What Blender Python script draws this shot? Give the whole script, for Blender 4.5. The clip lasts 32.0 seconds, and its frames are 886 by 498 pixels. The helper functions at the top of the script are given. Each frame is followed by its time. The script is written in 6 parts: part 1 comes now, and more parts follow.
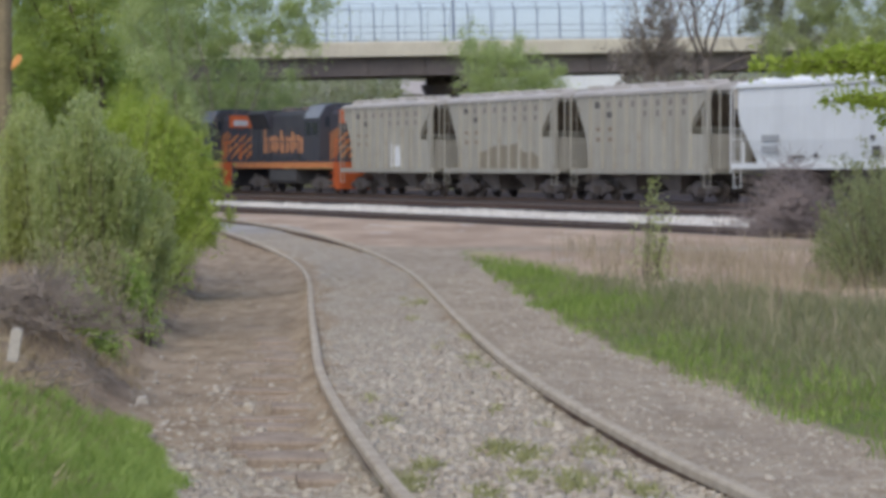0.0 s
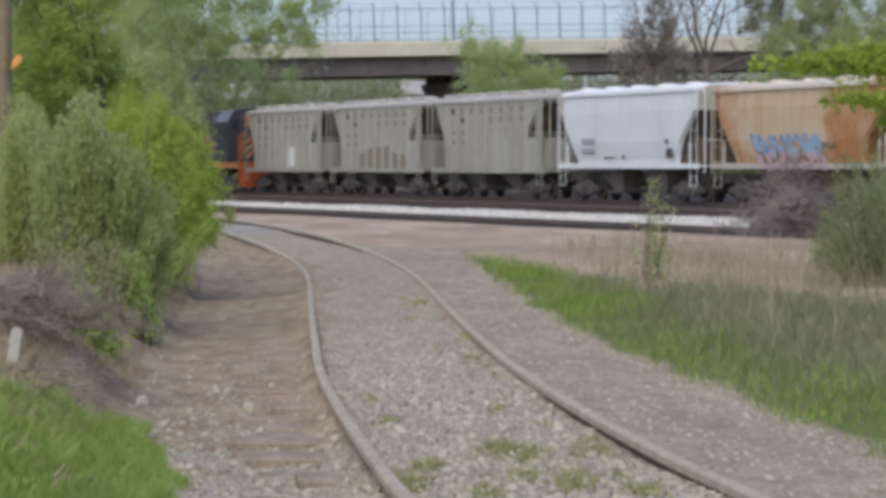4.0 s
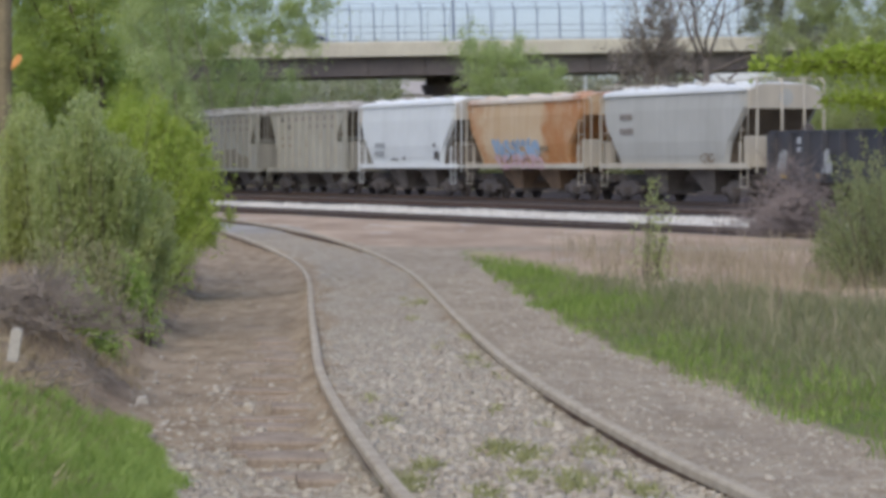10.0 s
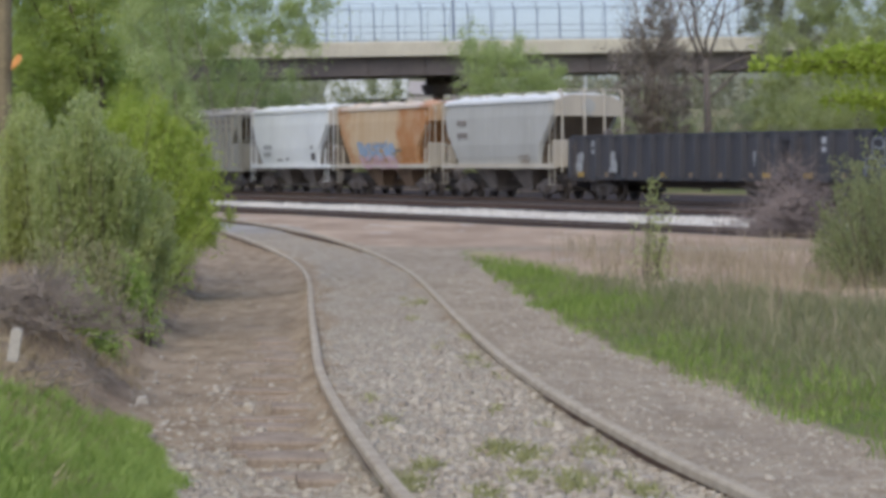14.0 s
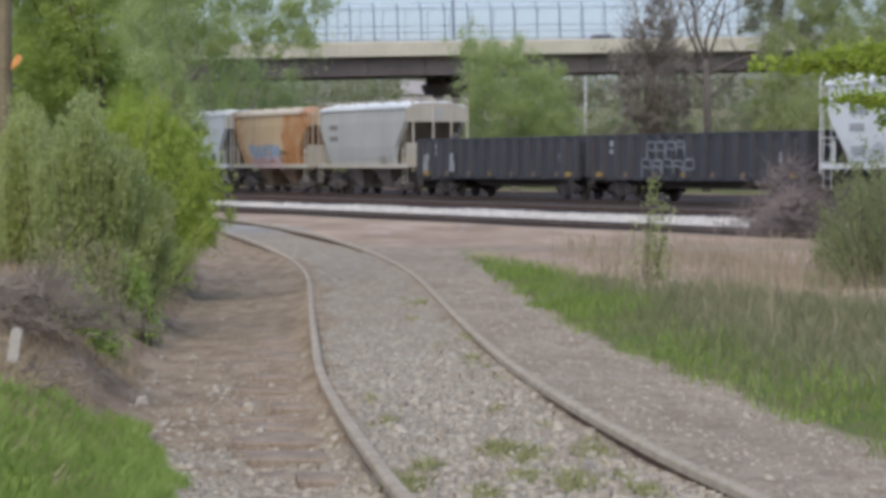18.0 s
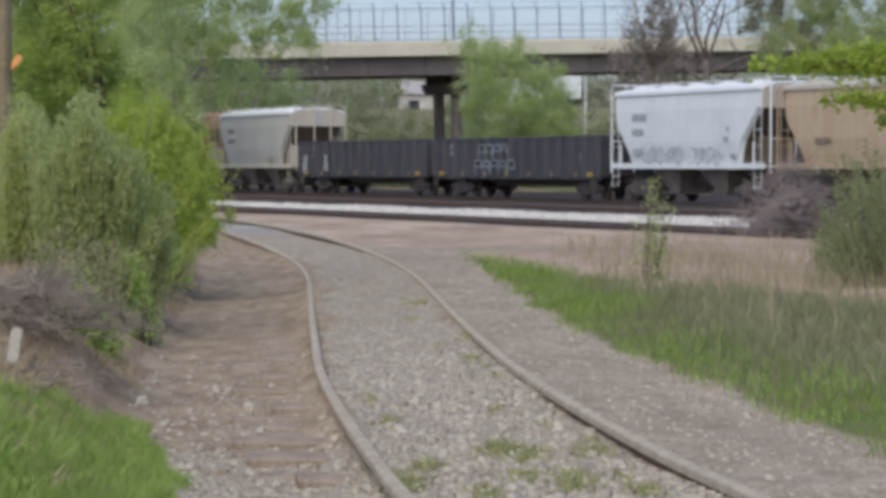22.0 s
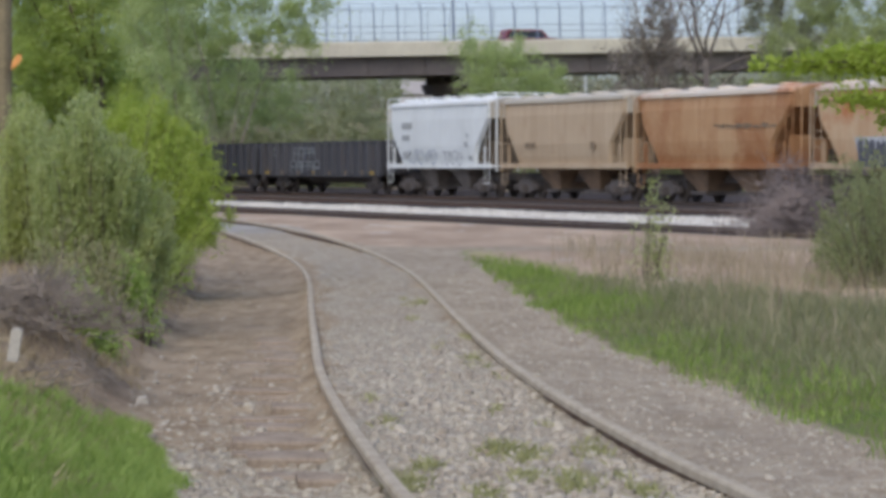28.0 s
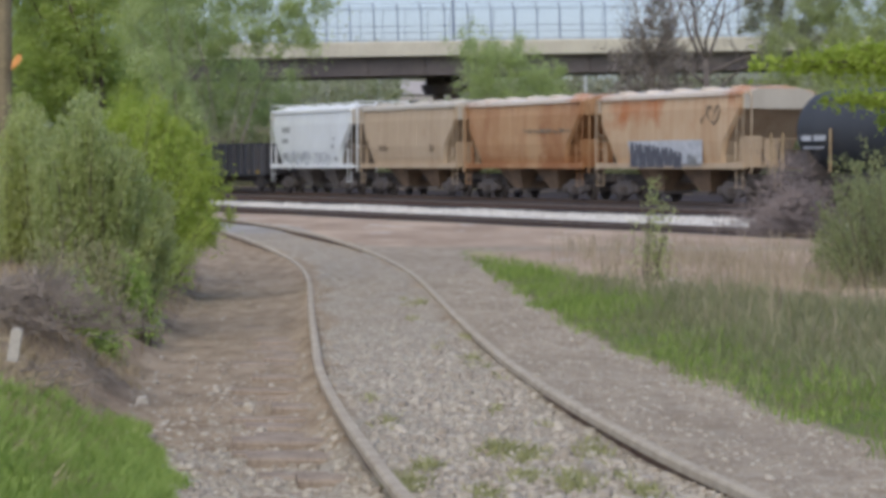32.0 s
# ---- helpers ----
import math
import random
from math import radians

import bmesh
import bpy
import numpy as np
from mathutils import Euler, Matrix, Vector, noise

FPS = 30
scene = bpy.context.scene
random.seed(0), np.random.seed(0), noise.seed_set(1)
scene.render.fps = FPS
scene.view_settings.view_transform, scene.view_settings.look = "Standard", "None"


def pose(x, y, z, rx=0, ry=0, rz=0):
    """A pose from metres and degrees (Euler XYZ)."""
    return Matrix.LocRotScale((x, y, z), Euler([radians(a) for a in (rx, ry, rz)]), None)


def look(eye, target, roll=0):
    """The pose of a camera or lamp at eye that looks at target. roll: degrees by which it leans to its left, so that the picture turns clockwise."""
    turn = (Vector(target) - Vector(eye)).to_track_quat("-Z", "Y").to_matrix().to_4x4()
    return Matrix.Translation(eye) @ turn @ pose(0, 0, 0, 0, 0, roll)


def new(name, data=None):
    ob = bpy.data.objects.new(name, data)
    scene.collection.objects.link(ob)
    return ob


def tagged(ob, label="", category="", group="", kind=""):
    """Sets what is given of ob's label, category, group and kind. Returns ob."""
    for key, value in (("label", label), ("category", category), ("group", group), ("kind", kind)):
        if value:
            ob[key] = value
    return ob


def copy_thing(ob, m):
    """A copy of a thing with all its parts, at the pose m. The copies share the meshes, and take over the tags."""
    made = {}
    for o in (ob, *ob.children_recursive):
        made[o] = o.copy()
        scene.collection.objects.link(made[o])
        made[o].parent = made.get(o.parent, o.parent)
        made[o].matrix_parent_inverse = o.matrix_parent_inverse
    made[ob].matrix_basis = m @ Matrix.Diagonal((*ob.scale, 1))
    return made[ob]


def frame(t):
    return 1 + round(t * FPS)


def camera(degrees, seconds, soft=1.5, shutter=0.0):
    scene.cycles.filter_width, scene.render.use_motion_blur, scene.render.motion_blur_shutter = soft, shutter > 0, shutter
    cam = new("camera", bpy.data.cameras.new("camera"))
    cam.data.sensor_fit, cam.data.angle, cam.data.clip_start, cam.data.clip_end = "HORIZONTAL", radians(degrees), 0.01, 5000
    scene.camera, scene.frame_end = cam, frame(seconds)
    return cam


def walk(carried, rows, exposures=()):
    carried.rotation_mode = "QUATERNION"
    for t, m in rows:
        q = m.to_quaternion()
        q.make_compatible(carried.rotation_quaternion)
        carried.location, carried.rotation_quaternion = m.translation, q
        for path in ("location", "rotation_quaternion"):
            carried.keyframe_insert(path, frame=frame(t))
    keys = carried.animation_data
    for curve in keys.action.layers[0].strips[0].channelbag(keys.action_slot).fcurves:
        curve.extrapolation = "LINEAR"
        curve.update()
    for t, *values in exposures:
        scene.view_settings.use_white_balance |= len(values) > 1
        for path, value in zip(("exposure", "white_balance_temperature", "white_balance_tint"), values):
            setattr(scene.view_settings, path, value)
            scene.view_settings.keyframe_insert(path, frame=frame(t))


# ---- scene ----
# ---- camera ----
cam = camera(18.66, 32.0, soft=4.1)
EYE = (0.0, 0.0, 1.47)
VIEW = pose(0.0, 0.0, 1.47, 90 - 1.691, 0, 0)
walk(cam, [(0.0, VIEW), (32.0, VIEW)])

# ---- light ----
SUN_ELEV, SUN_AZ = 48.0, 200.0      # degrees, azimuth clockwise from +y
world = bpy.data.worlds.new("sky")
scene.world = world
world.use_nodes = True
wn = world.node_tree.nodes
sky = wn.new("ShaderNodeTexSky")
sky.sky_type = "NISHITA"
sky.sun_disc = False
sky.sun_elevation, sky.sun_rotation = radians(SUN_ELEV), radians(SUN_AZ)
sky.air_density, sky.dust_density, sky.ozone_density = 1.0, 2.0, 1.6
tint = wn.new("ShaderNodeMix")
tint.data_type, tint.blend_type = "RGBA", "MULTIPLY"
tint.inputs[0].default_value, tint.inputs[7].default_value = 1.0, (0.92, 0.947, 1.16, 1)
world.node_tree.links.new(sky.outputs[0], tint.inputs[6])
world.node_tree.links.new(tint.outputs[2], wn["Background"].inputs["Color"])
wn["Background"].inputs["Strength"].default_value = 0.165
sun = new("sun", bpy.data.lights.new("sun", "SUN"))
sun.data.energy, sun.data.angle, sun.data.color = 1.72, radians(80), (1.0, 0.975, 0.70)
az, el = radians(SUN_AZ), radians(SUN_ELEV)
sun.matrix_world = look((40 * math.sin(az) * math.cos(el), 40 * math.cos(az) * math.cos(el), 40 * math.sin(el)), (0, 0, 0))
scene.view_settings.exposure = 0.0


# ---- materials ----
def rgb(r, g, b):
    """Linear colour from 0-255 display values."""
    return tuple((v / 255 / 12.92) if v < 10 else ((v / 255 + 0.055) / 1.055) ** 2.4 for v in (r, g, b)) + (1.0,)


class Nodes:
    """A small builder for node materials."""

    def __init__(self, name):
        self.mat = bpy.data.materials.new(name)
        self.mat.use_nodes = True
        self.tree = self.mat.node_tree
        self.bsdf = self.tree.nodes["Principled BSDF"]
        self.out = self.tree.nodes["Material Output"]
        self.coord = self.add("ShaderNodeTexCoord").outputs["Object"]

    def add(self, kind, **inputs):
        n = self.tree.nodes.new(kind)
        for k, v in inputs.items():
            self.put(n.inputs[k.replace("_", " ")], v)
        return n

    def put(self, socket, v):
        if isinstance(v, bpy.types.NodeSocket):
            self.tree.links.new(v, socket)
        else:
            socket.default_value = v

    def stretch(self, sx, sy, sz):
        n = self.add("ShaderNodeMapping")
        self.put(n.inputs["Vector"], self.coord)
        n.inputs["Scale"].default_value = (sx, sy, sz)
        return n.outputs[0]

    def noise(self, scale, detail=4.0, rough=0.55, vec=None):
        n = self.add("ShaderNodeTexNoise", Scale=scale, Detail=detail, Roughness=rough)
        self.put(n.inputs["Vector"], vec or self.coord)
        return n.outputs["Fac"]

    def cells(self, scale, vec=None, kind="F1"):
        n = self.add("ShaderNodeTexVoronoi", Scale=scale)
        n.feature = kind
        self.put(n.inputs["Vector"], vec or self.coord)
        return n

    def ramp(self, fac, lo, hi):
        n = self.add("ShaderNodeMapRange")
        n.clamp = True
        self.put(n.inputs["Value"], fac)
        n.inputs["From Min"].default_value, n.inputs["From Max"].default_value = lo, hi
        return n.outputs[0]

    def mix(self, fac, a, b, how="MIX"):
        n = self.tree.nodes.new("ShaderNodeMix")
        n.data_type, n.blend_type = "RGBA", how
        self.put(n.inputs["Factor"], fac)
        self.put(n.inputs[6], a)
        self.put(n.inputs[7], b)
        return n.outputs[2]

    def math(self, op, a, b=0.0):
        n = self.tree.nodes.new("ShaderNodeMath")
        n.operation = op
        self.put(n.inputs[0], a)
        self.put(n.inputs[1], b)
        return n.outputs[0]

    def attr(self, name):
        n = self.tree.nodes.new("ShaderNodeAttribute")
        n.attribute_name = name
        return n.outputs["Fac"]

    def bump(self, height, strength=0.3, distance=0.02):
        n = self.add("ShaderNodeBump", Strength=strength, Distance=distance)
        self.put(n.inputs["Height"], height)
        self.put(self.bsdf.inputs["Normal"], n.outputs[0])

    def done(self, colour, rough=0.8, metal=0.0, spec=0.3):
        self.put(self.bsdf.inputs["Base Color"], colour)
        self.put(self.bsdf.inputs["Roughness"], rough)
        self.put(self.bsdf.inputs["Metallic"], metal)
        self.put(self.bsdf.inputs["Specular IOR Level"], spec)
        return self.mat


def plain(name, col, col2=None, scale=3.0, rough=0.8, metal=0.0, bump=0.2, spec=0.3):
    n = Nodes(name)
    col2 = col2 or tuple(c * 0.7 for c in col[:3]) + (1,)
    f = n.mix(0.45, n.noise(scale), n.noise(scale * 9, 6))
    c = n.mix(n.ramp(f, 0.36, 0.64), col, col2)
    if bump:
        n.bump(n.noise(scale * 12, 5), bump, 0.01)
    return n.done(c, rough, metal, spec)


def car_paint(name, col, dirt, rust, rust_amount=0.5, streak=0.5, rough=0.55, ends=0.0, length=11.2, dark=None, blooms=()):
    """Weathered freight-car paint: patches, downward streaks and rust blooms. ends: rust that gathers at both ends."""
    n = Nodes(name)
    x, y, z = (n.add("ShaderNodeSeparateXYZ", Vector=n.coord).outputs[i] for i in range(3))
    patch = n.noise(0.55, 5, 0.6)
    fine = n.noise(6.0, 6, 0.65)
    runs = n.noise(1.0, 6, 0.6, n.stretch(3.2, 1.0, 0.16))
    runs2 = n.noise(1.0, 6, 0.6, n.stretch(9.0, 1.0, 0.35))
    c = n.mix(n.math("MULTIPLY", n.ramp(patch, 0.35, 0.7), 0.55), col, dirt)
    c = n.mix(n.math("MULTIPLY", n.ramp(runs, 0.45, 0.75), streak), c, dirt)
    c = n.mix(n.math("MULTIPLY", n.ramp(runs2, 0.5, 0.8), streak * 0.45), c, dark or dirt)
    r = n.math("ADD", n.math("MULTIPLY", n.noise(0.8, 7, 0.62, n.stretch(1.0, 1.0, 0.55)), 0.7), n.math("MULTIPLY", fine, 0.3))
    if ends:
        off = n.math("ABSOLUTE", n.math("SUBTRACT", x, length * 0.48))
        r = n.math("ADD", r, n.math("MULTIPLY", n.ramp(off, length * 0.2, length * 0.5), ends))
    warp = n.math("MULTIPLY", n.math("SUBTRACT", n.noise(1.3, 5, 0.6), 0.5), 2.2)
    for x0, x1, z0, z1, k in blooms:
        dx = n.ramp(n.math("ADD", n.math("ABSOLUTE", n.math("SUBTRACT", x, (x0 + x1) / 2)), warp), (x1 - x0) / 2 + 0.45, (x1 - x0) / 2 - 0.45)
        dz = n.ramp(n.math("ADD", n.math("ABSOLUTE", n.math("SUBTRACT", z, (z0 + z1) / 2)), n.math("MULTIPLY", warp, 0.6)), (z1 - z0) / 2 + 0.3, (z1 - z0) / 2 - 0.3)
        r = n.math("ADD", r, n.math("MULTIPLY", n.math("MULTIPLY", dx, dz), k))
    lo = 0.66 - 0.3 * rust_amount
    c = n.mix(n.ramp(r, lo - 0.03, lo + 0.22), c, rust)
    n.bump(fine, 0.15, 0.02)
    return n.done(c, rough, 0.0, 0.35)


def leaf_mat(name, a, b, trans=0.55):
    n = Nodes(name)
    geo = n.add("ShaderNodeNewGeometry")
    c = n.mix(geo.outputs["Random Per Island"], a, b)
    c = n.mix(n.math("MULTIPLY", n.ramp(n.noise(0.9, 3), 0.35, 0.65), 0.35), c, tuple(v * 0.8 for v in a[:3]) + (1,))
    n.done(c, 0.6, 0.0, 0.25)
    t = n.add("ShaderNodeBsdfTranslucent")
    n.put(t.inputs["Color"], n.mix(1.0, c, (1.12, 1.15, 0.85, 1), "MULTIPLY"))
    m = n.add("ShaderNodeMixShader", Fac=trans)
    n.tree.links.new(n.bsdf.outputs[0], m.inputs[1])
    n.tree.links.new(t.outputs[0], m.inputs[2])
    n.tree.links.new(m.outputs[0], n.out.inputs["Surface"])
    return n.mat


def ground_mat():
    n = Nodes("ground_soil")
    big, mid, fine = n.noise(0.35, 4), n.noise(2.2, 6, 0.65), n.noise(22, 5, 0.7)
    grit, clod = n.noise(9.0, 6, 0.7), n.noise(4.5, 4, 0.6, n.stretch(1.0, 0.35, 1.0))
    soil = n.mix(n.ramp(clod, 0.38, 0.62), rgb(172, 153, 128), rgb(140, 121, 98))
    soil = n.mix(n.math("MULTIPLY", n.ramp(grit, 0.5, 0.68), 0.6), soil, rgb(174, 159, 136))
    soil = n.mix(n.math("MULTIPLY", n.ramp(fine, 0.5, 0.7), 0.4), soil, rgb(104, 90, 76))
    stone = n.cells(30.0)
    tone = n.add("ShaderNodeSeparateColor", Color=stone.outputs["Color"]).outputs[0]
    gravel = n.mix(tone, rgb(158, 148, 130), rgb(196, 187, 168))
    gravel = n.mix(n.math("MULTIPLY", n.ramp(stone.outputs["Distance"], 0.4, 0.8), 0.6), gravel, rgb(116, 106, 94))
    gravel = n.mix(n.math("MULTIPLY", n.ramp(clod, 0.42, 0.62), 0.6), gravel, rgb(150, 136, 120))
    path = n.mix(n.ramp(clod, 0.38, 0.62), rgb(176, 161, 139), rgb(148, 132, 112))
    path = n.mix(n.math("MULTIPLY", n.ramp(grit, 0.48, 0.64), 0.65), path, rgb(190, 179, 161))
    path = n.mix(n.math("MULTIPLY", n.ramp(fine, 0.5, 0.66), 0.5), path, rgb(122, 110, 95))
    path = n.mix(n.math("MULTIPLY", n.ramp(big, 0.45, 0.62), 0.45), path, rgb(146, 132, 113))
    tan = n.mix(n.ramp(n.noise(1.0, 5, 0.6, n.stretch(0.5, 0.12, 1)), 0.35, 0.65), rgb(192, 169, 145), rgb(160, 138, 117))
    tan = n.mix(n.math("MULTIPLY", n.ramp(n.noise(1.0, 4, 0.6, n.stretch(0.9, 0.2, 1)), 0.58, 0.66), 0.6), tan, rgb(202, 192, 180))
    # Dark ballast, its colour deepened to hold the shade under the train.
    dark = n.mix(n.ramp(n.noise(3.0, 6), 0.35, 0.65), rgb(78, 69, 66), rgb(52, 47, 46))
    white = n.mix(n.ramp(n.noise(1.6, 6, 0.7), 0.38, 0.62), rgb(224, 219, 208), rgb(180, 172, 161))
    turf = n.mix(n.ramp(mid, 0.35, 0.65), rgb(96, 112, 56), rgb(124, 116, 84))
    bank = n.mix(n.ramp(clod, 0.36, 0.62), rgb(158, 138, 114), rgb(124, 107, 88))
    bank = n.mix(n.math("MULTIPLY", n.ramp(grit, 0.5, 0.7), 0.5), bank, rgb(174, 156, 132))
    cool = n.mix(n.ramp(n.noise(1.0, 5, 0.6, n.stretch(1.2, 0.25, 1)), 0.36, 0.64), rgb(174, 168, 158), rgb(148, 141, 131))
    c = soil
    for key, col, edge in (("bank", bank, 0.35), ("gravel", gravel, 0.3), ("path", path, 0.35), ("tan", tan, 0.4), ("grey", cool, 0.3), ("dark", dark, 0.35), ("white", white, 0.35), ("turf", turf, 0.5)):
        f = n.math("ADD", n.attr(key), n.math("MULTIPLY", n.math("SUBTRACT", mid, 0.5), edge * 2))
        c = n.mix(n.ramp(f, 0.38, 0.62), c, col)
    n.bump(n.math("ADD", n.math("MULTIPLY", stone.outputs["Distance"], -0.6), n.math("ADD", fine, mid)), 0.6, 0.03)
    return n.done(c, 0.92, 0.0, 0.15)


M_GROUND = ground_mat()
M_STONE = Nodes("ballast_stone")
_c = M_STONE.mix(M_STONE.add("ShaderNodeNewGeometry").outputs["Random Per Island"], rgb(146, 135, 119), rgb(196, 187, 170))
M_STONE = M_STONE.done(M_STONE.mix(M_STONE.math("MULTIPLY", M_STONE.noise(14, 5), 0.4), _c, rgb(138, 122, 110)), 0.9)
M_RAILHEAD = plain("worn_rail_steel", rgb(192, 180, 160), rgb(160, 146, 127), 5.0, 0.9, 0.0, 0.15, 0.1)
M_RAILRUST = plain("rusty_rail", rgb(112, 88, 72), rgb(84, 64, 52), 6.0, 0.85, 0.1)
M_OLDTIE = plain("dark_tie", rgb(84, 74, 68), rgb(60, 53, 49), 5.0, 0.95)
M_DULLRAIL = plain("dull_rail_head", rgb(118, 104, 94), rgb(90, 78, 70), 5.0, 0.6, 0.2)
# Dark tone puts the recess shade between car ends into the colour, with grime.
M_SHADEGRIME = plain("shaded_grimy_sheet", rgb(116, 103, 88), rgb(90, 79, 68), 1.2, 0.9)
M_TIE = plain("weathered_tie", rgb(168, 152, 134), rgb(122, 106, 91), 5.0, 0.95)
# Steel and wheel greys are lifted so their colour carries veiling haze.
M_STEEL = plain("grimy_hazed_steel", rgb(98, 92, 90), rgb(112, 102, 95), 4.0, 0.7, 0.2)
M_WHEEL = plain("wheel_steel", rgb(104, 94, 87), rgb(76, 69, 65), 5.0, 0.6, 0.4)
M_CONC = plain("bridge_concrete", rgb(214, 206, 186), rgb(192, 183, 164), 0.5, 0.9)
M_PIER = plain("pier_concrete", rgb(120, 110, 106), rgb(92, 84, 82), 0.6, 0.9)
M_GIRDER = plain("brown_girder_steel", rgb(116, 107, 102), rgb(98, 90, 87), 0.7, 0.7, 0.1)
M_FENCE = plain("galvanised_fence", rgb(140, 149, 168), rgb(116, 125, 144), 1.0, 0.5, 0.3)
M_BARK = plain("grey_bark", rgb(112, 98, 88), rgb(80, 68, 60), 3.0, 0.95)
M_TWIG = plain("dry_twig", rgb(156, 144, 130), rgb(120, 108, 97), 3.0, 0.95)
M_BRUSH = plain("dead_brush", rgb(146, 133, 127), rgb(112, 101, 97), 3.0, 0.95)
M_GREYBARK = plain("pale_grey_bark", rgb(132, 122, 116), rgb(98, 90, 86), 3.0, 0.95)
M_WOOD = plain("bleached_wood", rgb(196, 188, 176), rgb(160, 150, 138), 6.0, 0.9)
M_GLASS = plain("dark_glass", rgb(40, 46, 54), rgb(56, 62, 70), 1.0, 0.08, 0.0, 0.0, 0.6)
M_WHITE = plain("white_paint", rgb(226, 227, 225), rgb(208, 209, 207), 0.6, 0.5)


# ---- mesh building ----
class Mesh:
    """Collects vertices and faces for one part."""

    def __init__(self):
        self.v, self.f = [], []

    def face_set(self, vs, fs):
        k = len(self.v)
        self.v.extend(tuple(p) for p in vs)
        self.f.extend(tuple(i + k for i in f) for f in fs)
        return self

    def box(self, x0, x1, y0, y1, z0, z1):
        return self.face_set([(x0, y0, z0), (x1, y0, z0), (x1, y1, z0), (x0, y1, z0), (x0, y0, z1), (x1, y0, z1), (x1, y1, z1), (x0, y1, z1)],
                             [(0, 3, 2, 1), (4, 5, 6, 7), (0, 1, 5, 4), (1, 2, 6, 5), (2, 3, 7, 6), (3, 0, 4, 7)])

    def prism(self, poly, a0, a1, axis="y"):
        """A polygon of (u, w) extruded along axis: y takes (x, z), x takes (y, z), z takes (x, y)."""
        put = {"y": lambda u, w, a: (u, a, w), "x": lambda u, w, a: (a, u, w), "z": lambda u, w, a: (u, w, a)}[axis]
        k = len(poly)
        vs = [put(u, w, a0) for u, w in poly] + [put(u, w, a1) for u, w in poly]
        fs = [tuple(range(k)), tuple(range(2 * k - 1, k - 1, -1))] + [(i, i + k, (i + 1) % k + k, (i + 1) % k) for i in range(k)]
        return self.face_set(vs, fs)

    def rings(self, rings, cap=True):
        k = len(rings[0])
        vs = [p for r in rings for p in r]
        fs = [(j * k + i, j * k + (i + 1) % k, (j + 1) * k + (i + 1) % k, (j + 1) * k + i) for j in range(len(rings) - 1) for i in range(k)]
        if cap:
            fs += [tuple(range(k - 1, -1, -1)), tuple((len(rings) - 1) * k + i for i in range(k))]
        return self.face_set(vs, fs)

    def tube(self, pts, radii, n=6):
        pts = [Vector(p) for p in pts]
        if isinstance(radii, (int, float)):
            radii = [radii] * len(pts)
        rings = []
        for i, p in enumerate(pts):
            d = (pts[min(i + 1, len(pts) - 1)] - pts[max(i - 1, 0)]).normalized()
            a = d.orthogonal().normalized() if not rings else (a - d * a.dot(d)).normalized()
            b = d.cross(a)
            rings.append([p + (a * math.cos(2 * math.pi * j / n) + b * math.sin(2 * math.pi * j / n)) * radii[i] for j in range(n)])
        return self.rings(rings)

    def turned(self, rows, n=20, axis="y", centre=(0, 0, 0)):
        """A turned body from (offset along axis, radius) rows."""
        cx, cy, cz = centre
        out = []
        for o, r in rows:
            ring = []
            for j in range(n):
                c, s = r * math.cos(2 * math.pi * j / n), r * math.sin(2 * math.pi * j / n)
                ring.append({"y": (cx + c, cy + o, cz + s), "x": (cx + o, cy + c, cz + s), "z": (cx + c, cy + s, cz + o)}[axis])
            out.append(ring)
        return self.rings(out)

    def data(self, name, smooth=False):
        me = bpy.data.meshes.new(name)
        me.from_pydata(self.v, [], self.f)
        me.update()
        if smooth:
            me.shade_smooth()
        return me


def part(name, m, material, parent=None, label="", smooth=False):
    me = m.data(name, smooth) if isinstance(m, Mesh) else m
    if material and not me.materials:
        me.materials.append(material)
    ob = new(name, me)
    if parent is not None:
        ob.parent = parent
    return tagged(ob, label)


def thing(name, label, category, group="", kind="", at=None):
    ob = new(name)
    ob.empty_display_size = 0.3
    if at is not None:
        ob.matrix_world = at
    return tagged(ob, label, category, group, kind)


def raw_mesh(name, verts, faces):
    """A mesh from numpy arrays, all faces with the same count of corners."""
    me = bpy.data.meshes.new(name)
    faces = np.asarray(faces, dtype=np.int32)
    k = faces.shape[1]
    me.vertices.add(len(verts))
    me.vertices.foreach_set("co", np.asarray(verts, dtype=np.float32).ravel())
    me.loops.add(faces.size)
    me.loops.foreach_set("vertex_index", faces.ravel())
    me.polygons.add(len(faces))
    me.polygons.foreach_set("loop_start", np.arange(0, faces.size, k, dtype=np.int32))
    me.update(calc_edges=True)
    return me


# ---- plan of the tracks ----
U = np.array([0.3948, -0.9188])          # along the main line, towards the rear of the train
N = np.array([0.9188, 0.3948])           # across it, away from the spur
P0 = np.array([-13.253, 150.30])         # where the near side of the train starts its count


def line_at(s, o):
    p = P0 + s * U + o * N
    return float(p[0]), float(p[1])


def rail_level(s):
    return 0.314 - 0.00125 * s


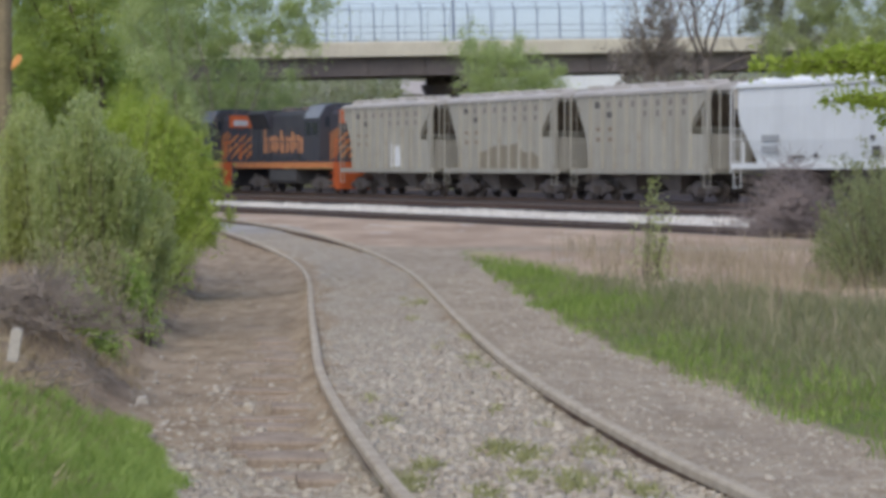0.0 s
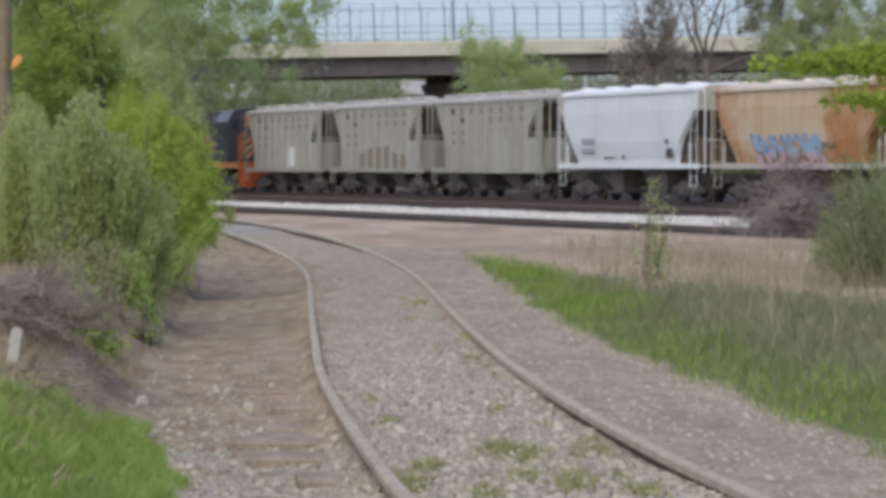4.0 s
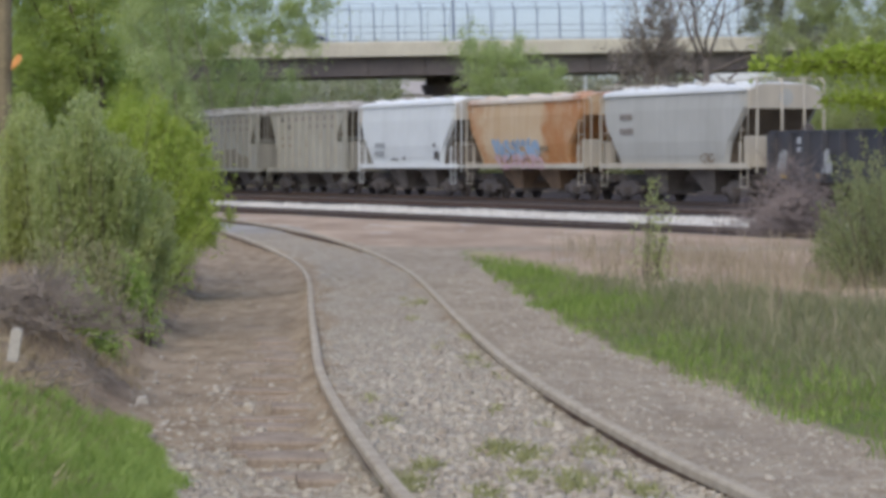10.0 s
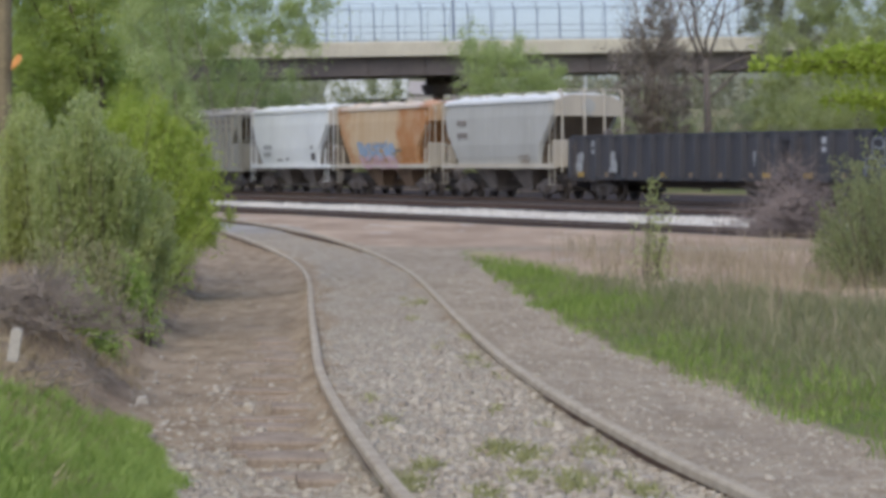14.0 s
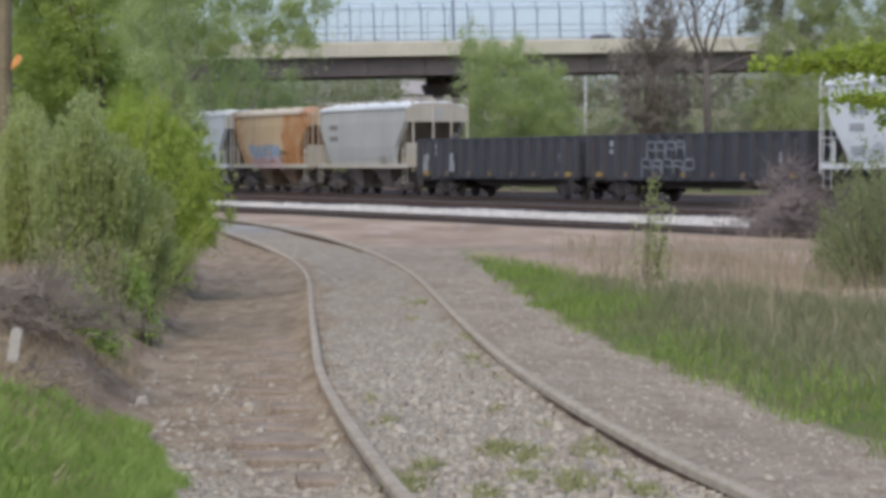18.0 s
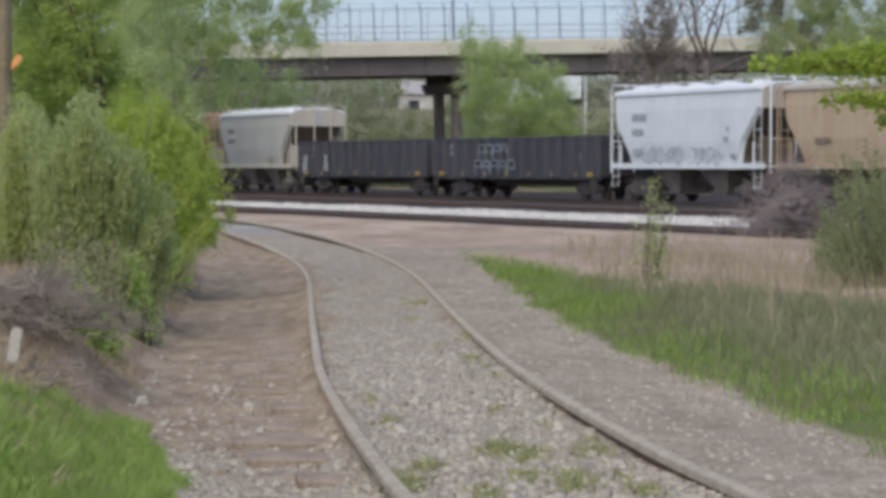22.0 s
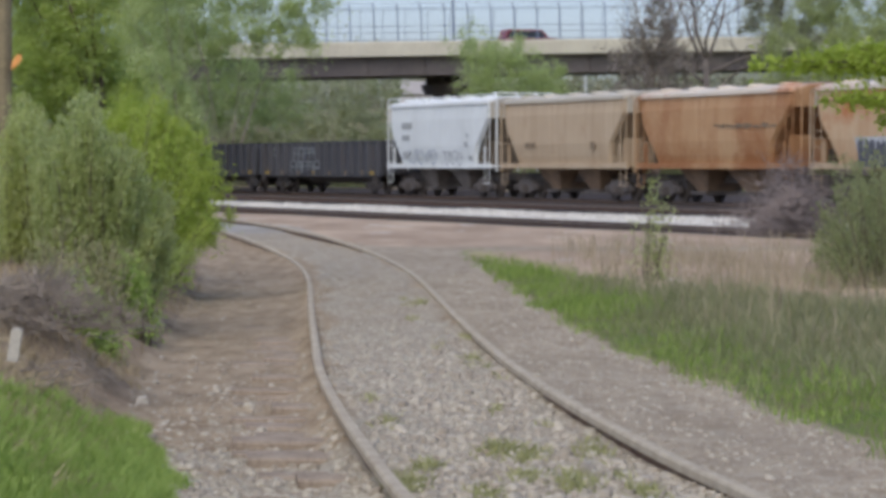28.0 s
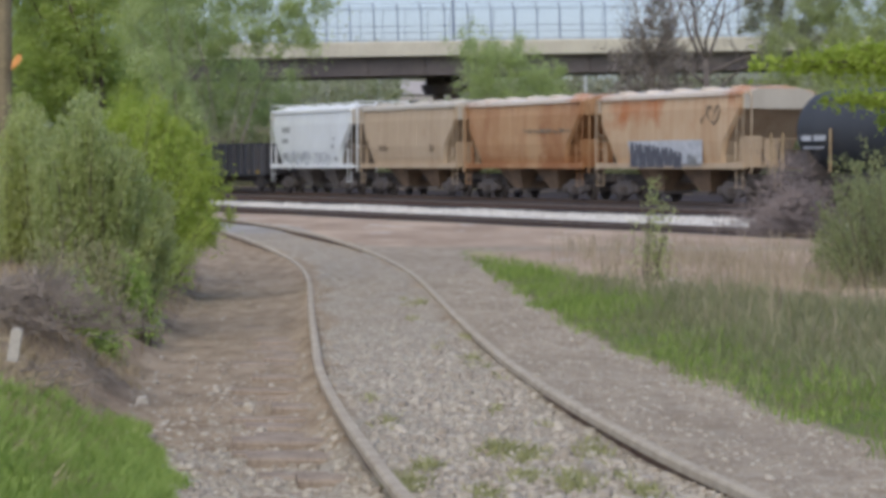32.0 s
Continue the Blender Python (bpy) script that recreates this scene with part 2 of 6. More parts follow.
SPUR = np.array([(-14, 3.1, 0.04), (-5, 2.23, 0.04), (4, 1.36, 0.04), (8.0, 0.96, 0.03), (12.0, 0.605, 0.006), (13.31, 0.482, -0.03), (15.15, 0.31, -0.06), (17.7, 0.068, -0.075), (21.4, -0.234, -0.078), (24.6, -0.414, -0.09),
                 (28.9, -0.657, -0.08), (33.8, -0.915, -0.055), (38, -1.15, -0.05), (41, -1.37, -0.045), (44, -1.70, 0.0), (47, -2.22, 0.09), (50.5, -2.85, 0.155), (57.2, -3.84, 0.15),
                 (63.3, -4.75, 0.13), (71, -6.3, 0.13), (84, -9.2, 0.14), (100, -13.6, 0.15), (123, -21.0, 0.2), (143.6, -28.9, 0.22), (180, -44.5, 0.25)])


def smooth_table(t, xs, ys):
    """Catmull-Rom through a table."""
    t = np.atleast_1d(np.asarray(t, float))
    k = np.clip(np.searchsorted(xs, t) - 1, 0, len(xs) - 2)
    d = np.gradient(ys, xs)
    h = xs[k + 1] - xs[k]
    u = np.clip((t - xs[k]) / h, 0, 1)
    return ((2 * u**3 - 3 * u**2 + 1) * ys[k] + (u**3 - 2 * u**2 + u) * h * d[k] + (-2 * u**3 + 3 * u**2) * ys[k + 1] + (u**3 - u**2) * h * d[k + 1])


def spur_x(y):
    return smooth_table(y, SPUR[:, 0], SPUR[:, 1])


def spur_z(y):
    return smooth_table(y, SPUR[:, 0], SPUR[:, 2])


def step(a, b, v):
    u = np.clip((v - a) / (b - a), 0, 1)
    return u * u * (3 - 2 * u)


def wave(x, y, seed, scale):
    """Cheap smooth noise for arrays, about -1..1."""
    r = np.random.RandomState(seed)
    out = 0
    for i in range(7):
        a, ph, f = r.uniform(0, 6.283), r.uniform(0, 6.283), scale * r.uniform(0.6, 2.2)
        out = out + np.sin((x * math.cos(a) + y * math.sin(a)) * f + ph)
    return out / 4.0


TOE = np.array([(-14, 0.6), (0, -0.5), (8, -0.9), (13.8, -1.40), (18.2, -2.02), (22.9, -2.47), (29, -2.78), (40, -3.45), (50, -4.8), (60, -6.6), (80, -10.5), (140, -32), (300, -90)])
VERGE = np.array([(-14, 4.6), (0, 3.3), (8, 2.55), (15.5, 2.42), (19.3, 1.98), (24.2, 1.5), (30.9, 0.97), (38.7, 0.66), (44, 0.36), (46, 0.28), (47.0, 0.6), (47.6, 30)])   # edge of the right-hand grass


def ground_z(x, y):
    cx, base = spur_x(np.clip(y, -14, 180)), spur_z(np.clip(y, -14, 180))
    near = 1 - step(60, 85, y)
    z = base - 0.07 - 0.075 * step(0.76, 0.95, cx - x) + 0.012 * wave(x, y, 3, 3.0) + 0.02 * wave(x, y, 4, 0.8)
    z = z + 0.03 * step(-0.4, 0.6, x - cx) * (1 - step(0.95, 1.5, x - cx))
    left = np.interp(y, TOE[:, 0], TOE[:, 1]) - x
    z = z + near * (0.66 * step(-0.12, 1.25, left + 0.12 * wave(x, y, 17, 2.3)) + 0.35 * step(1.0, 5, left)) + near * 0.034 * step(0.05, 0.6, left) * (wave(x, y, 5, 9.0) + wave(x, y, 15, 23.0))
    z = z - near * 0.032 * step(0.85, 1.05, cx - x) * step(12.8, 14.2, y) * (1 - step(20, 25, y)) + near * 0.008 * wave(x, y, 16, 14.0)
    right = x - np.interp(y, VERGE[:, 0], VERGE[:, 1])
    z = z + near * step(0, 1.2, right) * 0.06 * (1 + wave(x, y, 6, 1.2))
    o = (x - P0[0]) * N[0] + (y - P0[1]) * N[1]
    far = step(-40, -20, o)
    z = z * (1 - far) + far * (0.05 + 0.02 * wave(x, y, 7, 0.5))
    bed = step(-2.2, -0.6, o) * (1 - step(3.6, 5.4, o))
    z = np.where(o > -6, z + 0.10 * bed, z)
    return z


# ---- ground ----
def grass_end(x):
    """How far the right-hand grass reaches."""
    return np.clip(46.0 - 5.4 * (x - 0.3), 30.5, 46.0) + 1.6 * np.sin(x * 2.1 + 0.7) * np.clip(x - 1.0, 0, 1)


def ground():
    ys = np.concatenate([[-400, -120, -40, -20], np.arange(-14, 7, 0.6), np.arange(7, 36, 0.13), np.arange(36, 64, 0.3), np.arange(64, 175, 1.2), np.array([180, 200, 230, 270, 330, 420, 600, 900, 1500, 3000])])
    xs = np.concatenate([[-2500, -900, -350, -150, -80, -50, -36, -28, -22, -18, -15, -12, -10, -8.5, -7.4], np.arange(-6.6, 6.0, 0.12),
                         [6.4, 7, 7.6, 8.4, 9.4, 10.6, 12, 14, 16, 18, 20, 23, 27, 34, 45, 70, 130, 300, 900, 2500]])
    gx, gy = np.meshgrid(xs, ys)
    x, y = gx.ravel(), gy.ravel()
    verts = np.stack([x, y, ground_z(x, y)], 1)
    nx, ny = len(xs), len(ys)
    i = (np.arange(ny - 1)[:, None] * nx + np.arange(nx - 1)[None]).ravel()
    me = raw_mesh("ground", verts, np.stack([i, i + 1, i + nx + 1, i + nx], 1))
    me.shade_smooth()
    cx = spur_x(np.clip(y, -14, 180))
    side = x - cx
    o = (x - P0[0]) * N[0] + (y - P0[1]) * N[1]
    left = np.interp(y, TOE[:, 0], TOE[:, 1]) - x
    right = x - np.interp(y, VERGE[:, 0], VERGE[:, 1])
    wob = 0.12 * wave(x, y, 11, 1.5)
    inside = 1 - step(0.55, 0.85, np.abs(side - 0.05) + wob)
    masks = {
        "bank": step(-0.05, 0.25, left) * (1 - step(2.2, 3.0, left)) * step(14, 16, y) * (y < 62),
        "gravel": np.maximum(np.where(y < 75, inside, 0) * (1 - 0.42 * step(19, 30, y)), (1 - step(12.5, 19.5, y + 1.5 * wave(x, y, 18, 2.0))) * (1 - step(0.0, 0.5, left)) * (side < 0)),
        "path": step(0.6, 0.9, side) * (1 - step(-0.05, 0.35, right)) * (y < 50),
        "tan": np.maximum(step(47, 52, y + 1.0 * wave(x, y, 12, 0.3)), step(0.0, 2.0, y - grass_end(x)) * (right > 0)) * (1 - step(-20, -18, o)) * step(0.8, 1.6, side),
        "grey": (1 - step(1.3, 2.4, np.abs(side + 0.3) + wob)) * step(52, 66, y) * (1 - step(-19.8, -18.6, o)),
        # Runs on past the train so ground seen beneath the cars is coloured dim.
        "dark": np.where(o > -30, step(-19.2, -18.0, o + 0.5 * wob) * (1 - step(-15.6, -14.8, o)), 0) + step(-9.0, -8.2, o + wob) * (1 - step(24, 30, o)),
        "white": step(-15.2, -14.6, o + 0.4 * wob) * (1 - step(-9.3, -8.6, o + 0.4 * wob)),
        "turf": np.clip(step(-0.05, 0.4, right + wob) * (1 - step(-1.0, 1.0, y - grass_end(x))) * step(0.7, 1.0, side) + step(0.35, 0.8, left + 0.3 * wave(x, y, 14, 2.5)) * (y < 14.4 + 2.6 * (1 - step(0.1, 0.95, left))) + step(1.6, 2.4, left) * (y >= 17) + step(27, 33, o) + 1 - step(-17, -14, y), 0, 1),
    }
    for k, m in masks.items():
        a = me.attributes.new(k, "FLOAT", "POINT")
        a.data.foreach_set("value", np.ascontiguousarray(m, dtype=np.float32))
    ob = part("ground", me, M_GROUND)
    tagged(ob, "tan-brown dirt and pale gravel ground with grassy verges", "ground", kind="structure")


RAIL_FOOT = [(-0.066, -0.165), (0.066, -0.165), (0.066, -0.15), (0.012, -0.135), (0.012, -0.05), (-0.012, -0.05), (-0.012, -0.135), (-0.066, -0.15)]
RAIL_HEAD = [(-0.036, -0.052), (0.036, -0.052), (0.037, -0.012), (0.026, 0.0), (-0.026, 0.0), (-0.037, -0.012)]


def sweep(path, profile, shift):
    """A profile of (across, up) carried along a path of (x, y, z), shifted to its right."""
    p = np.asarray(path)
    d = np.gradient(p[:, :2], axis=0)
    d /= np.linalg.norm(d, axis=1)[:, None]
    r = np.stack([d[:, 1], -d[:, 0]], 1)
    m = Mesh()
    m.rings([[(p[i, 0] + r[i, 0] * (shift + a), p[i, 1] + r[i, 1] * (shift + a), p[i, 2] + b) for a, b in profile] for i in range(len(p))])
    return m


def railway(label, path, gauge=1.435, tie_from=0.0, tie_to=1e9, tie_step=0.56, group="tracks", sink=0.0, tie_mat=None, head_mat=None, cant=0.0):
    track = thing("railway_track", label, "railway track", group, "structure")
    for sgn in (-1, 1):
        lift = [(0, 0, cant if sgn > 0 else 0.0)]
        rail = part("rail", sweep(np.asarray(path) + lift, RAIL_FOOT, sgn * (gauge + 0.07) / 2), M_RAILRUST, track, "rust-brown rail web and foot")
        part("rail_head", sweep(np.asarray(path) + lift, RAIL_HEAD, sgn * (gauge + 0.07) / 2), head_mat or M_RAILHEAD, rail)
    p = np.asarray(path)
    seg = np.linalg.norm(np.diff(p[:, :2], axis=0), axis=1)
    run = np.concatenate([[0], np.cumsum(seg)])
    shared = None
    rnd = random.Random(5)
    s = max(0.3, tie_from)
    while s < min(run[-1], tie_to):
        x, y, z = (float(np.interp(s, run, p[:, k])) for k in range(3))
        x2, y2 = (float(np.interp(s + 0.2, run, p[:, k])) for k in range(2))
        if shared is None:
            shared = Mesh().prism([(-0.115, -0.18), (0.115, -0.18), (0.115, -0.012), (0.1, 0.0), (-0.1, 0.0), (-0.115, -0.012)], -1.3, 1.3, "y").data("tie")
            shared.materials.append(tie_mat or M_TIE)
        tie = new("tie", shared)
        tie.parent = track
        tie.matrix_local = pose(x, y, z + cant / 2 - 0.165 - sink, 0, rnd.uniform(-1.5, 1.5), math.degrees(math.atan2(y2 - y, x2 - x)) + rnd.uniform(-2, 2)) @ pose(rnd.uniform(-0.05, 0.05), rnd.uniform(-0.2, 0.2), rnd.uniform(-0.046, 0.004) - (0.03 if y < 14.2 else 0.0), math.degrees(cant / 1.5) + rnd.uniform(-0.8, 0.8), rnd.uniform(-5, 5), 0)
        s += tie_step
    return track


def tracks():
    y = np.concatenate([np.arange(-13.5, 64, 0.5), np.arange(64, 150, 1.5)])
    railway("curving industrial spur of worn rails half buried in dirt", np.stack([spur_x(y), y, spur_z(y)], 1), tie_to=78, cant=0.035)
    for o, label in ((1.55, "straight main line on dark ballast under the freight train"), (-4.3, "straight siding of rusty rails on dark ballast"), (-17.0, "straight yard track beside the pale gravel strip")):
        path = []
        for s in np.arange(-60, 130, 5.0):
            x, yy = line_at(s, o)
            path.append((x, yy, rail_level(s) - (0.0 if o > 0 else 0.07)))
        railway(label, path, tie_from=50, tie_to=140, tie_step=0.6, group="main lines", tie_mat=M_OLDTIE, head_mat=M_DULLRAIL)


# ---- train ----
CAR_GROUP = "cars of the freight train"
WHEELS = []


def truck(parent, x, wheel_r=0.42, base=1.75, name="truck"):
    """A two-axle freight truck centred at x under a car."""
    tr = part(name, Mesh().box(-0.2, 0.2, -1.1, 1.1, 0.5, 0.72), M_STEEL, parent, "grimy steel truck")
    tr.location = (x, 0, 0)
    for sy in (-1, 1):
        y0, y1 = (sy * 1.02 - 0.07, sy * 1.02 + 0.07)
        h = base / 2
        m = Mesh().prism([(-h - 0.25, 0.36), (-h + 0.18, 0.36), (-0.42, 0.22), (0.42, 0.22), (h - 0.18, 0.36), (h + 0.25, 0.36), (h + 0.25, 0.58), (h - 0.1, 0.62), (0.45, 0.8), (-0.45, 0.8), (-h + 0.1, 0.62), (-h - 0.25, 0.58)], y0, y1)
        part("side_frame", m, M_STEEL, tr)
        sp = Mesh()
        for k in (-0.2, 0.0, 0.2):
            sp.turned([(0, 0.07), (0.08, 0.085), (0.16, 0.07), (0.24, 0.085), (0.3, 0.07)], 8, "z", (k, sy * 1.1, 0.28))
        part("spring_nest", sp, M_WHEEL, tr)
    for k in (-base / 2, base / 2):
        ws = Mesh()
        for sy in (-1, 1):
            ws.turned([(sy * 0.66, 0.12), (sy * 0.68, wheel_r + 0.025), (sy * 0.71, wheel_r), (sy * 0.81, wheel_r - 0.01), (sy * 0.82, wheel_r - 0.07), (sy * 0.78, wheel_r - 0.1), (sy * 0.79, 0.14), (sy * 0.84, 0.12)], 20, "y")
            ws.box(-0.05, 0.05, sy * 0.79 - 0.02, sy * 0.79 + 0.02, 0.15, wheel_r - 0.08)
            ws.turned([(sy * 0.9, 0.11), (sy * 1.06, 0.13), (sy * 1.14, 0.09)], 10, "y")
        ws.turned([(-0.8, 0.08), (0.8, 0.08)], 10, "y")
        w = part("wheelset", ws, M_WHEEL, tr, "rusty steel wheelset")
        w.location = (k, 0, wheel_r)
        WHEELS.append((w, k, wheel_r))
    return tr


def ladder(m, x0, x1, y, z0, z1, rungs=6, r=0.022):
    m.tube([(x0, y, z0), (x0, y, z1)], r, 5)
    m.tube([(x1, y, z0), (x1, y, z1)], r, 5)
    for i in range(rungs):
        z = z0 + (z1 - z0) * (i + 0.6) / (rungs + 0.2)
        m.tube([(x0, y, z), (x1, y, z)], r * 0.8, 4)


def coupler(parent, x, sgn):
    m = Mesh().box(min(x, x + sgn * 0.55), max(x, x + sgn * 0.55), -0.1, 0.1, 0.75, 0.95)
    m.prism([(x + sgn * 0.5, -0.16), (x + sgn * 0.5, 0.16), (x + sgn * 0.72, 0.2), (x + sgn * 0.72, -0.08)], 0.7, 1.0, "z")
    part("coupler", m, M_STEEL, parent)


def bars(parent, items, material, y, name="marking", label="worn stencilled marking"):
    """Flat painted marks on the near side: (x0, x1, z0, z1)."""
    for x0, x1, z0, z1 in items:
        part(name, Mesh().box(x0, x1, y - 0.006, y + 0.004, z0, z1), material, parent, label)


def scrawl(parent, x0, x1, z0, z1, material, y, seed, strokes=9, w=0.05, name="graffiti", label="spray-painted scrawl"):
    """Spray-painted looping strokes as thin raised ribbons."""
    rnd = random.Random(seed)
    for i in range(strokes):
        cx = x0 + (x1 - x0) * (i + 0.5) / strokes
        a, b = rnd.uniform(0, 6), rnd.choice([-1, 1])
        n = 22
        pts = []
        for j in range(n):
            u = j / (n - 1)
            pts.append(Vector((cx + (x1 - x0) / strokes * 0.7 * math.sin(a + u * 5.2 * b), (z0 + z1) / 2 + (z1 - z0) / 2 * math.cos(a * 1.7 + u * (3.5 + i % 3) * b))))
        rings = []
        for j, p in enumerate(pts):
            d = (pts[min(j + 1, n - 1)] - pts[max(j - 1, 0)]).normalized()
            q = Vector((-d.y, d.x)) * w * (0.75 + 0.45 * math.sin(3 * a + j * 0.7))
            yy = y - 0.0012 * i
            rings.append([(p.x + q.x, yy, p.y + q.y), (p.x - q.x, yy, p.y - q.y), (p.x - q.x, yy + 0.008, p.y - q.y), (p.x + q.x, yy + 0.008, p.y + q.y)])
        part(name, Mesh().rings(rings), material, parent, label)


def arches(parent, x0, x1, z0, z1, count, material, y, seed, w=0.038, label="silver spray-painted outline letters"):
    """A row of sprayed outline letters: open arches and bars with uneven feet."""
    rnd = random.Random(seed)
    pitch = (x1 - x0) / count
    for i in range(count):
        a, b = x0 + i * pitch + 0.06 * pitch, x0 + (i + 1) * pitch - 0.08 * pitch
        lo, hi = z0 + rnd.uniform(0, 0.15) * (z1 - z0), z1 - rnd.uniform(0, 0.12) * (z1 - z0)
        mid = lo + (hi - lo) * rnd.uniform(0.4, 0.6)
        shape = [(a, lo), (a, hi - 0.08), (a + 0.1, hi), (b - 0.1, hi), (b, hi - 0.1), (b, lo if i % 2 else mid), (b - 0.12, mid), (a + 0.1, mid + 0.03)]
        pts = [Vector((px + rnd.uniform(-0.03, 0.03), pz + rnd.uniform(-0.03, 0.03))) for px, pz in shape]
        rings = []
        for j, p in enumerate(pts):
            d = (pts[min(j + 1, len(pts) - 1)] - pts[max(j - 1, 0)]).normalized()
            q = Vector((-d.y, d.x)) * w * rnd.uniform(0.7, 1.15)
            rings.append([(p.x + q.x, y, p.y + q.y), (p.x - q.x, y, p.y - q.y), (p.x - q.x, y + 0.008, p.y - q.y), (p.x + q.x, y + 0.008, p.y + q.y)])
        part("graffiti", Mesh().rings(rings), material, parent, label)


def slabs(parent, x0, x1, z0, z1, count, material, y, seed, label="charcoal block-letter graffiti"):
    """Fat sprayed block letters, each an uneven slab with a notch."""
    rnd = random.Random(seed)
    pitch = (x1 - x0) / count
    for i in range(count):
        a, b = x0 + i * pitch, x0 + (i + 0.95) * pitch
        lo, hi = z0 + rnd.uniform(-0.05, 0.06), z1 - 0.5 * (z1 - z0) * (i / count) ** 2 + rnd.uniform(-0.07, 0.07)
        m = (a + b) / 2
        shape = [(a, lo), (b - 0.04, lo), (b, hi - 0.12), (b - 0.14, hi), (m + 0.09, hi - 0.02), (m + 0.02, hi - 0.2 - 0.3 * rnd.random()), (m - 0.07, hi), (a + 0.1, hi + 0.03), (a - 0.05, hi - 0.15)]
        part("graffiti", Mesh().prism(shape, y - 0.001 * i - 0.006, y), material, parent, label)


HOP_L = 11.2


def hopper(label, paint, roof_paint, trim, ribbed=False, rail=False, tall=4.08, under=None, hood=None):
    """A two-bay covered hopper; x from the front top corner to the rear, near side at -y."""
    car = thing("hopper_car", label, "railway car", CAR_GROUP)
    L, w = HOP_L, 1.5
    sill = 1.22 if ribbed else 1.42

    def ring(z, a, hw, rear=None):
        """One level of the body: set back by a at the front and by rear at the rear."""
        c = min(0.12, hw * 0.3)
        r = L - (a if rear is None else rear)
        return [(a, -hw + c, z), (a + c, -hw, z), (r - c, -hw, z), (r, -hw + c, z), (r, hw - c, z), (r - c, hw, z), (a + c, hw, z), (a, hw - c, z)]

    if ribbed:
        body = Mesh().rings([ring(sill, 1.3, w - 0.03, 0.1), ring(2.5, 0.95, w - 0.03, 0.1), ring(2.54, 0.93, w - 0.03, 1.75), ring(3.1, 0.55, w - 0.03, 1.15), ring(tall - 0.12, 0.06, w - 0.03), ring(tall, 0.0, w - 0.02)])
        slopes = (([(sill, 1.3), (2.5, 0.95), (3.1, 0.55), (tall - 0.14, 0.07)], 0.0, -1), ([(2.56, 1.75), (3.1, 1.15), (tall - 0.14, 0.06)], L, 1))
    else:
        body = Mesh().rings([ring(sill, 1.25, w - 0.12, 1.5), ring(1.75, 1.15, w - 0.05, 1.45), ring(2.25, 0.78, w, 1.22), ring(2.9, 0.18, w, 0.58), ring(3.42, 0.05, w, 0.06), ring(tall - 0.25, 0.03, w - 0.03), ring(tall, 0.0, w - 0.05)])
        slopes = (([(sill, 1.25), (1.75, 1.15), (2.25, 0.78), (2.9, 0.19), (3.4, 0.07)], 0.0, -1), ([(sill, 1.5), (1.75, 1.45), (2.25, 1.22), (2.9, 0.58), (3.4, 0.08)], L, 1))
    part("body", body, paint, car)
    # Without an under paint the sheets take the dark recess-shade colour.
    for steps, x, sg in slopes:
        e = 0.012
        m = Mesh().rings([[(x - sg * aa + sg * e, -1.3, za), (x - sg * aa + sg * e, 1.3, za), (x - sg * aa + sg * 0.002, 1.3, za), (x - sg * aa + sg * 0.002, -1.3, za)] for za, aa in steps])
        part("slope_sheet", m, under or M_SHADEGRIME, car, "weather-stained end slope sheet" if under else "end slope sheet darkened for recess shade and grime")
    part("roof", Mesh().rings([ring(tall + 0.002, -0.06, w + 0.035), ring(tall + 0.12, -0.06, w + 0.03), ring(tall + 0.2, -0.05, w * 0.9), ring(tall + 0.3, -0.03, w * 0.5), ring(tall + 0.33, 0, 0.3)]), roof_paint, car, "weathered sheet-metal roof")
    for sy in (-1, 1):
        part("side_sill", Mesh().box(-0.2, L + 0.2, sy * 1.46 - 0.07, sy * 1.46 + 0.07, sill - 0.17, sill + 0.03), trim, car)
    part("centre_sill", Mesh().box(-0.35, L + 0.35, -0.2, 0.2, 0.72, 1.05), M_STEEL, car)
    for x in (-0.3, L - 0.9):
        part("end_platform", Mesh().box(x, x + 1.2, -1.45, 1.45, sill - 0.12, sill - 0.04), trim, car)
    if ribbed:
        for i in range(9):
            x = 1.5 + i * (L - 3.0) / 8
            for sy in (-1, 1):
                part("side_post", Mesh().prism([(x - 0.07, sy * (w - 0.03)), (x + 0.07, sy * (w - 0.03)), (x + 0.045, sy * (w + 0.07)), (x - 0.045, sy * (w + 0.07))], sill + 0.02, tall - 0.03, "z"), paint, car)
        for x in (L - 0.12,):
            for sy in (-1, 1):
                part("corner_post", Mesh().box(x - 0.09, x + 0.09, sy * w - 0.08, sy * w + 0.06, sill, tall), paint, car)
        for x in (L - 0.6,):
            part("slope_brace", Mesh().box(x - 0.035, x + 0.035, -w + 0.01, -w + 0.07, 2.5, tall - 0.6), paint, car)
    else:
        for x, sg in ((0.5, -1), (L - 0.5, 1)):
            part("slope_brace", Mesh().box(x - 0.03, x + 0.03, -w + 0.02, -w + 0.1, sill, 2.2), trim, car)
            # Webs, and panels on white-trimmed cars, are coloured for the dim gap's shade.
            part("bolster_web", Mesh().box(x - 0.04, x + 0.04, -1.1, 1.1, sill, 1.95), M_SHADEGRIME, car)
            if sg > 0:
                part("end_panel", Mesh().box(L - 0.26, L - 0.2, -1.42, -0.55, sill - 0.1, 2.42), M_SHADEGRIME if trim is M_WHITE else trim, car)
                part("end_panel", Mesh().box(L - 0.26, L - 0.2, -0.46, 0.1, sill - 0.1, 2.3), M_SHADEGRIME if trim is M_WHITE else trim, car)
        for k in range(4):
            x = 2.3 + k * 2.2
            part("weld_seam", Mesh().prism([(-w - 0.006, 2.3), (-w + 0.02, 2.3), (-w + 0.02, 3.2), (-w - 0.006, 3.2)], x - 0.02, x + 0.02, "x"), paint, car)
